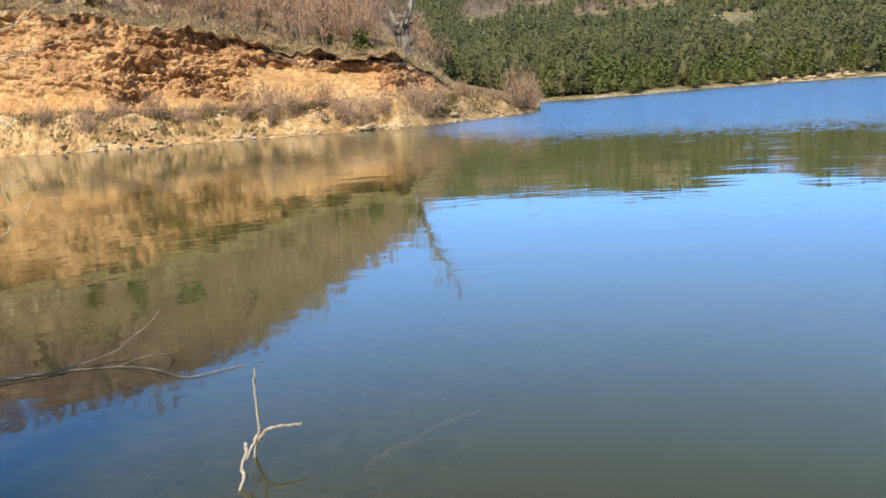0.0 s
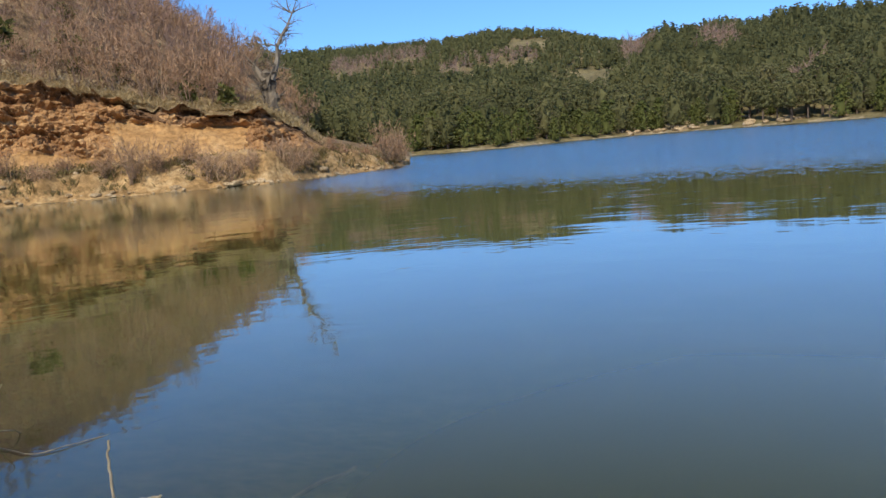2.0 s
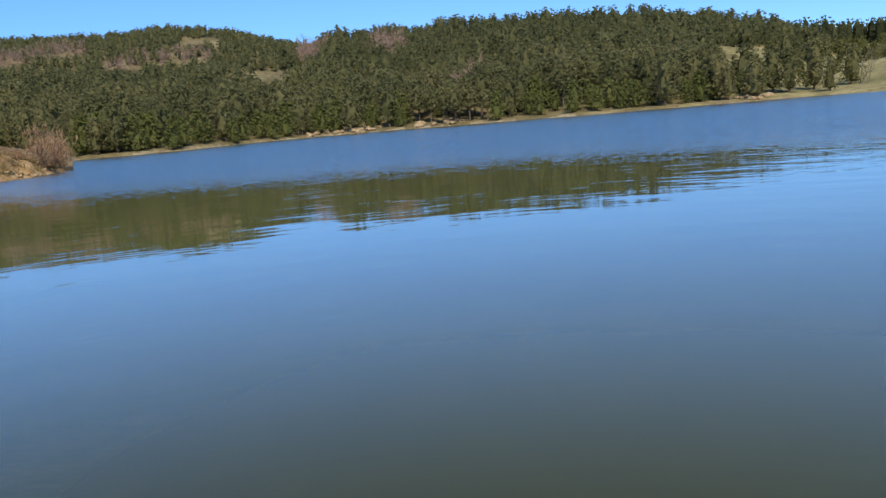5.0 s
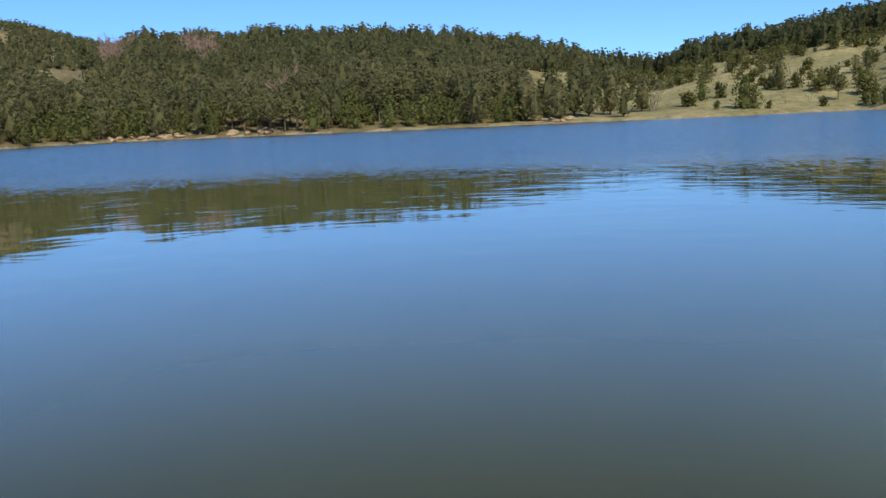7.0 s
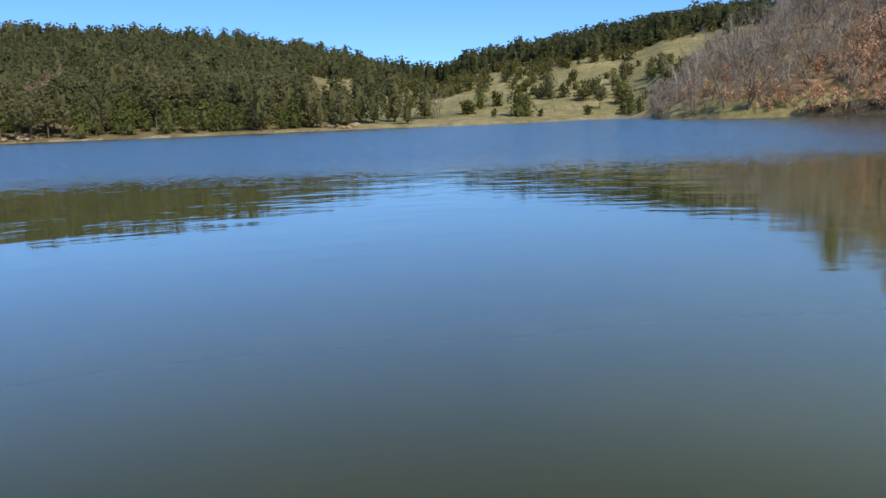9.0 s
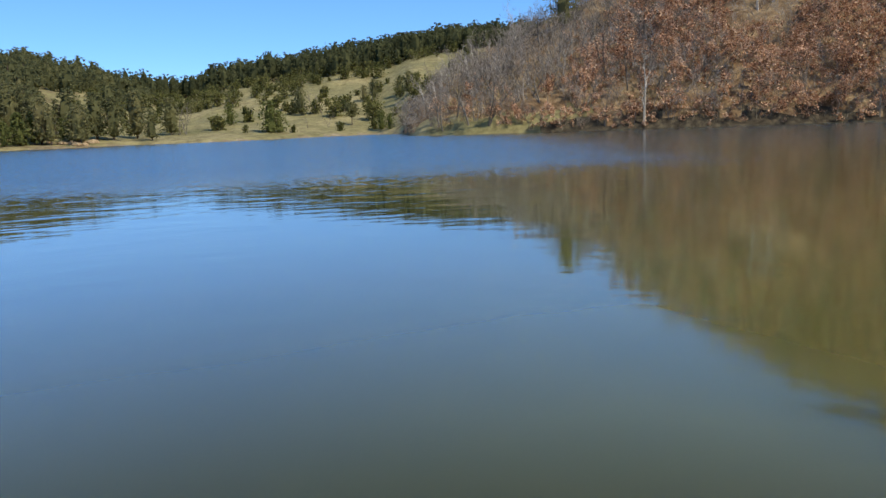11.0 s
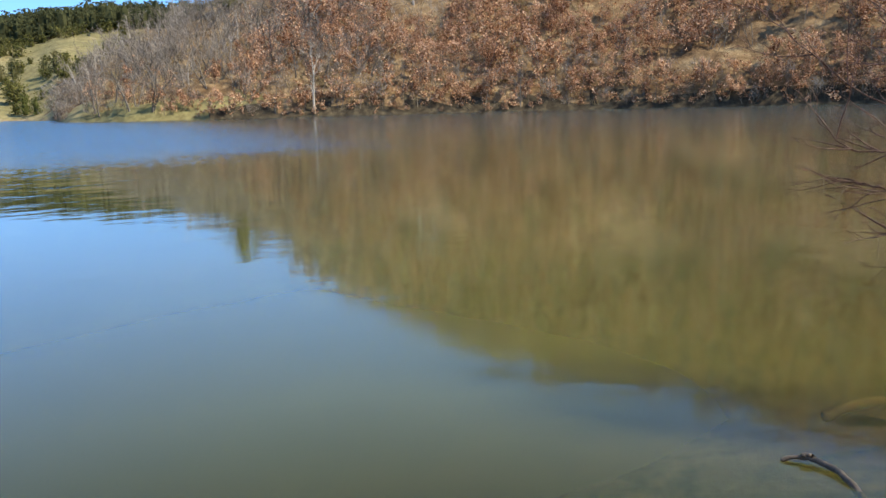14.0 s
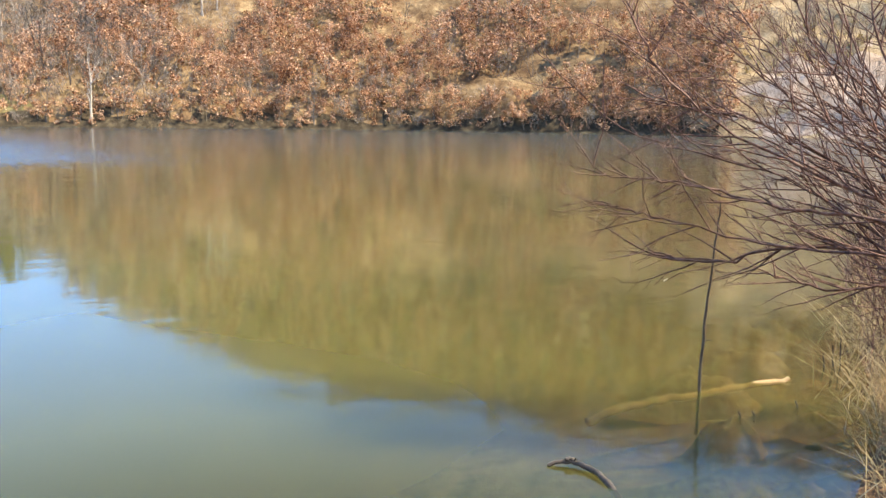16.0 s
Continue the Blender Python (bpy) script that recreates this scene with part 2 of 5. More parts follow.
JUNIPER = leaf_material("juniper_needles", [(0.075, 0.08, 0.028), (0.135, 0.135, 0.045), (0.22, 0.20, 0.075)], 0.5)
BEECH = leaf_material("dead_beech_leaves", [(0.10, 0.042, 0.022), (0.30, 0.148, 0.082), (0.57, 0.335, 0.20), (0.80, 0.57, 0.385)], 0.35, 0.3, 0.95, 0.8)
TWIGS = leaf_material("brown_twigs", [(0.20, 0.115, 0.07), (0.34, 0.21, 0.13), (0.47, 0.33, 0.215)], 0.3, 0.2)
GREY_TWIGS = leaf_material("grey_twigs", [(0.15, 0.125, 0.10), (0.26, 0.225, 0.185), (0.38, 0.335, 0.285)], 0.3, 0.15)
PURPLE_TWIGS = leaf_material("purple_brown_twigs", [(0.17, 0.105, 0.08), (0.30, 0.20, 0.155), (0.42, 0.31, 0.25)], 0.25, 0.2)
BARK = bark_material("grey_bark", (0.10, 0.085, 0.07), (0.27, 0.24, 0.20))
PALE_BARK = bark_material("pale_bark", (0.28, 0.25, 0.21), (0.56, 0.52, 0.46))
OLD_BARK = bark_material("old_rugged_bark", (0.045, 0.035, 0.027), (0.23, 0.19, 0.145), 3.0)
PINE_BARK = bark_material("pine_bark", (0.06, 0.045, 0.035), (0.17, 0.13, 0.10))
BRUSH = bark_material("brown_brush_bark", (0.14, 0.09, 0.065), (0.32, 0.235, 0.17))
WILLOW = bark_material("red_brown_willow_bark", (0.05, 0.024, 0.019), (0.30, 0.165, 0.12), 30.0, 0.45)
WEATHERED = bark_material("weathered_grey_wood", (0.15, 0.115, 0.075), (0.42, 0.335, 0.24), 30.0)
DRIFT = bark_material("bleached_driftwood", (0.13, 0.10, 0.065), (0.50, 0.43, 0.32), 40.0)
WET_WOOD = bark_material("wet_dark_wood", (0.04, 0.033, 0.028), (0.15, 0.12, 0.095), 30.0, 0.45)
SUNK_WOOD = bark_material("silted_sunken_wood", (0.24, 0.16, 0.075), (0.46, 0.33, 0.185), 12.0)
STRAW = leaf_material("dry_straw", [(0.21, 0.15, 0.075), (0.36, 0.27, 0.14), (0.52, 0.42, 0.25)], 2.0, 0.3)
WEEDS = leaf_material("dead_weeds", [(0.10, 0.08, 0.035), (0.21, 0.165, 0.075), (0.36, 0.27, 0.14)], 0.5, 0.3)
GREEN_GRASS = leaf_material("yellow_green_grass", [(0.21, 0.16, 0.075), (0.35, 0.27, 0.12), (0.50, 0.40, 0.21)], 0.4, 0.3)
SHADED_MUD = soil_material("shaded_wet_mud", (0.03, 0.023, 0.015), (0.062, 0.05, 0.032), (0.13, 0.105, 0.065), 1.2, 5.0, 0.15)
STONE = soil_material("ochre_stone", (0.22, 0.15, 0.08), (0.36, 0.265, 0.155), (0.48, 0.385, 0.26), 1.5, 7.0, 0.04)


# ------------------------------------------------------------------ shapes of the land
def lattice(ix, iy, iz, seed):
    h = (ix * 374761393 + iy * 668265263 + iz * 1274126177 + seed * 974711) & 0x7FFFFFFF
    h = ((h ^ (h >> 13)) * 1103515245 + 12345) & 0x7FFFFFFF
    return ((h ^ (h >> 16)) & 0xFFFF) / 65535.0


def vnoise(x, y, z=0.0, seed=0):
    """Smooth value noise from 0 to 1 on arrays."""
    x, y, z = np.broadcast_arrays(np.asarray(x, float), np.asarray(y, float), np.asarray(z, float))
    ix, iy, iz = (np.floor(v).astype(np.int64) for v in (x, y, z))
    fx, fy, fz = (v - np.floor(v) for v in (x, y, z))
    fx, fy, fz = (v * v * (3 - 2 * v) for v in (fx, fy, fz))
    out = 0.0
    for dx in (0, 1):
        for dy in (0, 1):
            for dz in (0, 1):
                w = (fx if dx else 1 - fx) * (fy if dy else 1 - fy) * (fz if dz else 1 - fz)
                out = out + w * lattice(ix + dx, iy + dy, iz + dz, seed)
    return out


def fbm(x, y, z=0.0, octaves=4, seed=0):
    out, amp, total = 0.0, 1.0, 0.0
    for k in range(octaves):
        out = out + amp * vnoise(x * 2**k, y * 2**k, z * 2**k, seed + k * 17)
        total += amp
        amp *= 0.5
    return out / total


def smooth(a, b, v):
    t = np.clip((v - a) / (b - a), 0, 1)
    return t * t * (3 - 2 * t)


def table(*pairs):
    xs, ys = zip(*pairs)
    return lambda a: np.interp(a, xs, ys)


# everything by bearing (degrees clockwise from +y) as seen from the landing place
shore_left = table((-180, 70), (-75, 78), (-60.3, 64), (-53.8, 57), (-46.7, 56), (-39, 55), (-35, 54), (-31.3, 58), (-27.4, 64), (-25.2, 71))
shore_far = table((-25.2, 124), (-22, 122), (-18, 126), (-14, 140), (-9, 149), (0, 140), (8, 131), (18, 134), (23, 138), (27, 133), (31, 137), (35, 147), (38.5, 152), (40.3, 140), (41, 120), (45, 111), (60, 109), (75, 113), (88, 112), (96, 112), (110, 108), (180, 100))
cliff_top = table((-75, 12), (-59, 11), (-52.7, 9.2), (-49.4, 8.4), (-45, 7.3), (-42, 6.4), (-40, 5.8), (-35, 5.4), (-32.6, 3.9), (-31.2, 2.3), (-28, 1.3), (-25.2, 0.5))
ledge_z = table((-75, 3.4), (-60, 2.9), (-53.5, 2.45), (-46, 2.15), (-35, 2.05), (-31, 1.8), (-27.4, 1.0), (-25.2, 0.4))
left_slope = table((-75, 0.50), (-52, 0.46), (-45, 0.38), (-40, 0.28), (-36, 0.17), (-33, 0.07), (-31, 0.03), (-25, 0.0))
near_crest_r = table((-36, 250), (-12, 250), (-5, 320), (15, 320), (23, 300), (27, 300), (45, 300), (180, 300))
near_crest_el = table((-60, 3.0), (-30, 3.2), (-14, 3.4), (-10, 4.2), (-8, 5.05), (-5, 5.35), (2, 5.3), (9, 5.05), (13, 4.8), (15, 4.5), (19, 3.7), (22.5, 2.55), (25, 2.2), (26.5, 2.15), (28, 2.75), (31, 3.3), (35, 3.95), (38.5, 4.45), (42, 4.95), (47, 5.2), (56, 5.2), (66, 1.0), (180, 0.5))
back_crest_el = table((-60, 6.0), (-30, 5.9), (-22, 6.1), (-19, 6.4), (-15, 6.1), (-11.3, 5.1), (-9.4, 4.8), (-6, 4.4), (0, 3.0), (20, 1.0), (60, 1.0))
right_el = table((40, 0.5), (43, 1.9), (45, 2.9), (47, 4.0), (50, 5.6), (53, 7.2), (58, 9.6), (62, 12.2), (68, 15.2), (74, 17.4), (82, 18.0), (89, 19.4), (98, 19.6), (112, 19.0), (140, 12.0), (180, 6.0))
right_run = table((40, 25), (47, 50), (60, 85), (75, 110), (180, 110))


def land_left(a, r):
    """Height of the clay bank, its ledge, its cliff and the scrub slope above it."""
    u = r - shore_left(a)
    zl, zt = ledge_z(a), np.maximum(cliff_top(a), ledge_z(a) + 0.05)
    z = np.where(u < 0, u * 0.35, 0)
    z = z + (zl * 0.8) * smooth(0.0, 2.6, u) + zl * 0.2 * smooth(2.4, 6.0, u)
    z = z + (zt - zl) * (0.55 * smooth(5.6, 9.0, u) + 0.45 * smooth(8.6, 10.8, u))
    z = z + left_slope(a) * np.clip(u - 10.5, 0, 62)
    return z


def land_far(a, r):
    """Wooded hills across the lake, the meadow and the steep beech bank."""
    d = shore_far(a)
    u = r - d
    z = np.where(u < 0, np.maximum(u * 0.25, -4), 0) + 0.5 * smooth(0, 2.2, u)
    rc = near_crest_r(a)
    zc = EYE + np.tan(np.radians(near_crest_el(a))) * rc
    t = np.clip((r - d - 4) / (rc - d - 4), 0, 1)
    ridge = (zc - 0.5) * (0.75 * t + 0.25 * t * t * (3 - 2 * t))
    ridge = ridge - 0.10 * np.clip(r - rc, 0, 80)
    back = (EYE + np.tan(np.radians(back_crest_el(a))) * 560) * smooth(rc + 20, 560, r) - 0.12 * np.clip(r - 565, 0, 200)
    hills = np.maximum(ridge, back)
    run = right_run(a)
    zr = EYE + np.tan(np.radians(right_el(a))) * (d + run)
    steep = zr * np.clip((u - 0.5) / run, 0, 1) ** 0.93 + 0.9 * smooth(0, 1.8, u)
    w = smooth(40.2, 43.5, a)
    far = np.clip(u - run, 0, 400) * 0.02
    # hummocks and small terraces on the steep bank, the ridge going on behind it
    rough = (fbm(np.radians(a) * 112 * 0.28, u * 0.30, 0, 3, 61) - 0.5) * 2.8 * smooth(0.5, 4, u) * (1 - smooth(45, 70, u))
    behind = hills * smooth(170, 235, r) * (1 - smooth(54, 66, a))
    return z + np.where(u > 0, hills * (1 - w) + np.maximum(steep + far + rough, behind) * w, 0)


def land_near(x, y):
    """The grassy landing place that the camera stands on, and its shallows."""
    s = -(y + 0.27 * x + 0.12) + 0.5 * (fbm(x * 0.35, y * 0.35, 0, 3, 9) - 0.5)
    s = s - 0.25 * np.clip(x - 14, 0, 100)
    up = 0.22 * smooth(0, 0.7, s) + 0.10 * np.clip(s, 0, 4) + 0.03 * np.clip(s - 4, 0, 60)
    return np.where(s > 0, up, np.maximum(0.5 * np.maximum(s, -0.5) + 0.22 * np.minimum(s + 0.5, 0), -4.0))


def land(x, y):
    r = np.hypot(x, y)
    a = np.degrees(np.arctan2(x, y))
    left = np.where(a < -25.15, land_left(a, r), -4.0)
    far = np.where(a > -25.2, land_far(a, r), np.where(r > 115, land_far(np.full_like(a, -25.2), r) * smooth(115, 190, r), -4.0))
    z = np.maximum(np.maximum(left, far), land_near(x, y))
    wob = (fbm(x * 0.12, y * 0.12, 0, 4, 3) - 0.5)
    big = smooth(0.3, 3.0, z) * np.clip((r - 30) / 60, 0, 1)
    return z + wob * big * np.clip(r / 90, 0, 2.2)


def xy(a, r):
    return r * np.sin(np.radians(a)), r * np.cos(np.radians(a))


def ground_at(x, y):
    return float(land(np.array([x], float), np.array([y], float))[0])


def spot(a, el, start=None):
    """The nearest place of the land on a bearing that is seen at that elevation."""
    r = np.linspace(start or 50.0, 600.0, 2201)
    x, y = xy(a, r)
    z = land(x, y)
    e = np.degrees(np.arctan2(z - EYE, r))
    hit = np.nonzero((e >= el) & (z > 0.02))[0]
    k = hit[0] if len(hit) else len(r) // 2
    return float(x[k]), float(y[k]), float(z[k]), float(r[k])


# ------------------------------------------------------------------ mesh helpers
def mesh_of(name, verts, faces, mats, index=None, shade_smooth=False):
    me = bpy.data.meshes.new(name)
    verts = np.asarray(verts, np.float32)
    if isinstance(faces, np.ndarray):
        k = faces.shape[1]
        me.vertices.add(len(verts))
        me.vertices.foreach_set("co", verts.ravel())
        me.loops.add(faces.size)
        me.loops.foreach_set("vertex_index", faces.astype(np.int32).ravel())
        me.polygons.add(len(faces))
        me.polygons.foreach_set("loop_start", np.arange(0, faces.size, k, dtype=np.int32))
        me.polygons.foreach_set("loop_total", np.full(len(faces), k, np.int32))
    else:
        me.from_pydata(verts.tolist(), [], faces)
    for m in mats if isinstance(mats, (list, tuple)) else [mats]:
        me.materials.append(m)
    if index is not None:
        me.polygons.foreach_set("material_index", np.asarray(index, np.int32))
    me.polygons.foreach_set("use_smooth", np.full(len(me.polygons), shade_smooth))
    me.update(calc_edges=True)
    me.validate()
    return me


def part(name, me, parent, label=""):
    ob = new(name, me)
    ob.parent = parent
    if label:
        ob["label"] = label
    return ob


def thing(name, at, label, category, group="", turn=0.0, scale=1.0):
    ob = new(name)
    ob.location, ob.rotation_euler = at, (0, 0, turn)
    ob.scale = (scale, scale, scale)
    return tagged(ob, label, category, group)


class Heap:
    """Collects quads and triangles (as quads with a doubled corner left out) for one mesh."""

    def __init__(self):
        self.v, self.f, self.count = [], [], 0

    def add(self, verts, faces):
        self.v.append(np.asarray(verts, float))
        self.f.append(np.asarray(faces, np.int64) + self.count)
        self.count += len(verts)

    def get(self):
        return np.concatenate(self.v), np.concatenate(self.f)


def leaves(rng, centers, size, flat=0.5, long=1.6):
    """Lozenge leaves or needle tufts at the centres."""
    n = len(centers)
    nor = rng.normal(size=(n, 3))
    nor[:, 2] = np.abs(nor[:, 2]) + flat
    nor /= np.linalg.norm(nor, axis=1)[:, None]
    t = np.cross(nor, rng.normal(size=(n, 3)))
    t /= np.linalg.norm(t, axis=1)[:, None] + 1e-9
    b = np.cross(nor, t)
    s = (size * rng.uniform(0.6, 1.4, n))[:, None]
    v = np.stack([centers - t * s * long * 0.5, centers + b * s * 0.42 + t * s * 0.1, centers + t * s * long * 0.5, centers - b * s * 0.42 - t * s * 0.05], 1)
    return v.reshape(-1, 3), np.arange(4 * n).reshape(n, 4)


def tube(points, radii, sides=4):
    """A tapered tube along a line of points."""
    p = np.asarray(points, float)
    d = np.gradient(p, axis=0)
    d /= np.linalg.norm(d, axis=1)[:, None] + 1e-9
    ref = np.array([0.0, 0.0, 1.0]) if abs(d[:, 2]).mean() < 0.8 else np.array([1.0, 0.0, 0.0])
    u = np.cross(d, ref)
    u /= np.linalg.norm(u, axis=1)[:, None] + 1e-9
    w = np.cross(d, u)
    ang = np.linspace(0, 2 * np.pi, sides, endpoint=False)
    r = np.asarray(radii, float)[:, None, None]
    v = p[:, None] + r * (np.cos(ang)[None, :, None] * u[:, None] + np.sin(ang)[None, :, None] * w[:, None])
    n = len(p)
    i, j = np.meshgrid(np.arange(n - 1), np.arange(sides), indexing="ij")
    k = (j + 1) % sides
    f = np.stack([i * sides + j, i * sides + k, (i + 1) * sides + k, (i + 1) * sides + j], -1).reshape(-1, 4)
    return v.reshape(-1, 3), f


def limb(rng, heap, start, way, length, radius, depth, sides=4, bend=0.25, lift=0.15, kids=4, steps=5, shrink=0.6, spread=0.9, tips=None, first=0.25):
    """A crooked branch with its side branches."""
    p, d = np.array(start, float), np.array(way, float)
    d /= np.linalg.norm(d)
    pts, rad = [p.copy()], [radius]
    for k in range(steps):
        d = d + rng.normal(size=3) * bend / math.sqrt(steps) + np.array([0, 0, lift / steps])
        d /= np.linalg.norm(d)
        p = p + d * length / steps
        pts.append(p.copy())
        rad.append(radius * (1 - 0.8 * (k + 1) / steps))
    heap.add(*tube(pts, rad, sides))
    pts = np.array(pts)
    if tips is not None and depth == 0:
        tips.append(pts[1:])
    if depth > 0:
        for k in range(kids):
            t = first + (1 - first) * (k + rng.uniform(0.1, 0.9)) / kids
            i = min(int(t * steps), steps - 1)
            f = t * steps - i
            q = pts[i] * (1 - f) + pts[i + 1] * f
            axis = pts[i + 1] - pts[i]
            axis /= np.linalg.norm(axis)
            side = np.cross(axis, rng.normal(size=3))
            side /= np.linalg.norm(side) + 1e-9
            limb(rng, heap, q, axis * rng.uniform(0.5, 0.9) + side * spread * rng.uniform(0.5, 1.0), length * shrink * rng.uniform(0.6, 1.1) * (1.15 - 0.5 * t),
                 max(radius * 0.5 * (1.1 - 0.6 * t), 0.002), depth - 1, max(3, sides - 1), bend, lift, max(2, kids - 1), max(3, steps - 1), shrink, spread, tips, first)


# ------------------------------------------------------------------ ground, water
def build_ground():
    az = np.concatenate([np.arange(-180, -66, 3.0), np.arange(-66, -24.9, 0.25), np.arange(-24.8, 112, 0.45), np.arange(110, 180, 2.5)])
    rings = np.concatenate([np.arange(0.4, 12, 0.4), np.arange(12, 50, 2.0), np.arange(50, 84, 0.5), np.arange(84, 106, 2.0), np.arange(106, 160, 1.1), np.arange(160, 250, 2.0), np.arange(250, 620, 9.0), np.array([650, 700, 800, 1000, 1500, 2400])])
    A, Rr = np.meshgrid(az, rings, indexing="ij")
    X, Y = xy(A, Rr)
    Z = land(X, Y)
    Z = np.where(Rr > 640, Z * np.clip((1200 - Rr) / 560, 0, 1), Z)
    # hollow left for the cliff face
    u = Rr - shore_left(A)
    s = np.radians(A) * 62
    tall = np.maximum(cliff_top(A) - ledge_z(A), 0)
    Zn = Z - (A < -30.6) * smooth(5.4, 6.6, u) * (1 - smooth(10.0, 11.3, u)) * 0.34 * tall
    Rn = Rr
    bank = (A < -25.2) * smooth(0.1, 0.8, u) * (1 - smooth(3.0, 5.0, u))
    Zn = Zn + bank * (fbm(s * 0.7, u * 0.8, 0, 4, 55) - 0.5) * 1.9
    X, Y = xy(A, Rn)
    na, nr = A.shape
    V = np.stack([X, Y, Zn], -1).reshape(-1, 3)
    i, j = np.meshgrid(np.arange(na), np.arange(nr - 1), indexing="ij")
    k = (i + 1) % na
    F = np.stack([i * nr + j, k * nr + j, k * nr + j + 1, i * nr + j + 1], -1).reshape(-1, 4)
    # what covers it
    c = V[F].mean(1)
    ca, cr = np.degrees(np.arctan2(c[:, 0], c[:, 1])), np.hypot(c[:, 0], c[:, 1])
    jit = fbm(c[:, 0] * 0.3, c[:, 1] * 0.3, c[:, 2] * 0.3, 3, 71) - 0.5
    e1, e2 = V[F[:, 1]] - V[F[:, 0]], V[F[:, 3]] - V[F[:, 0]]
    nz = np.abs(np.cross(e1, e2)[:, 2]) / (np.linalg.norm(np.cross(e1, e2), axis=1) + 1e-12)
    mat = np.full(len(c), 4)                                         # forest floor
    uf = cr - shore_far(ca)
    mat[(ca > 17.5 + jit * 12) & (ca < 46)] = 5                      # meadow
    mat[(uf < 0.7 + jit * 5) & (ca > -25.2) & (ca < 41)] = 7          # pale shore
    mat[(ca > 40.6 + jit * 2) & ((ca > 46.5) | (cr < 172))] = 6                                   # beech litter
    mat[(ca > 41 + jit * 2) & (ca < 55 + jit * 8) & (uf < 6 + jit * 9)] = 5        # grassy foot
    mat[(ca > 50 + jit * 8) & (uf < 1.1 + jit * 5)] = 11              # wet foot of the bank, the undercut's shade in its colour
    mat[(ca > 97 + jit * 8)] = 2
    mat[(ca > 99.5 + jit * 14) & (uf > 0.4 + jit * 2) & (uf < 11 + jit * 12)] = 8             # pale gravel
    ul = cr - shore_left(ca)
    lf = (ca < -25.2) & (ul < 120) & ((ca < -34) | (cr < 122 + jit * 20))
    mat[lf] = 6
    mat[lf & (ul < 15 + jit * 8)] = 2                                                      # dry grass over the cliff
    mat[lf & (ul < 5.4 + jit * 2)] = 3
    face = lf & (ul > 5.0 + jit) & (ul < 10.9 + jit * 1.2) & (ca < -29.5)
    mat[face] = 0
    hard = fbm(np.radians(ca) * 62 * 0.13, c[:, 2] * 0.2, 0, 2, 5) + jit * 0.25
    mat[face & (hard > 0.46) & (c[:, 2] > ledge_z(ca) + 1.0)] = 1
    nearby = cr < 45
    mat[nearby] = 2
    mat[nearby & (c[:, 0] > 3.2)] = 10                                # darker soil on the bank by the willow
    mat[(np.abs(ca + 8.3 + jit * 1.5) < 1.5) & (uf < 20 + jit * 14) & (uf > 0)] = 7      # rocky gap in the pines
    # The same strip just at the waterline, coloured as dark as its shade.
    mat[(ca > 50) & (ca < 98) & (uf > -6) & (uf < 1.2)] = 11
    mat[(c[:, 2] < -0.02) & (cr < 60)] = 9
    ob = new("ground", mesh_of("ground", V, F, [CLAY, ROCK, DRY_GRASS, BANK, FOREST_FLOOR, MEADOW, LITTER, SHORE, GRAVEL, BED, ROOTS_AND_SHADE, SHADED_MUD], mat, True))
    tagged(ob, "lake shores, clay cliff, meadow and wooded hillsides", "ground", "", "structure")


def build_water():
    rings = np.array([0.0, 30.0, 160.0, 620.0])
    az = np.arange(0, 360, 4.0)
    A, Rr = np.meshgrid(az, rings, indexing="ij")
    X, Y = xy(A, Rr)
    na, nr = A.shape
    i, j = np.meshgrid(np.arange(na), np.arange(nr - 1), indexing="ij")
    k = (i + 1) % na
    F = np.stack([k * nr + j, i * nr + j, i * nr + j + 1, k * nr + j + 1], -1).reshape(-1, 4)[:, ::-1]
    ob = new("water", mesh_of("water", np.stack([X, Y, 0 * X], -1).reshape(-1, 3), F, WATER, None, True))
    tagged(ob, "calm murky green lake water, ruffled further out", "lake", "", "structure")


def cells(x, y, z, seed):
    """Distance to the nearest of scattered points: the shape of broken blocks."""
    ix, iy, iz = (np.floor(v).astype(np.int64) for v in (x, y, z))
    best = np.full(x.shape, 9.0)
    for dx in (-1, 0, 1):
        for dy in (-1, 0, 1):
            for dz in (-1, 0, 1):
                cx, cy, cz = ix + dx, iy + dy, iz + dz
                px, py, pz = (c + lattice(cx, cy, cz, seed + k) for k, c in enumerate((cx, cy, cz)))
                best = np.minimum(best, (x - px) ** 2 + (y - py) ** 2 + (z - pz) ** 2)
    return np.sqrt(best)


LIP = []            # places along the overhanging turf


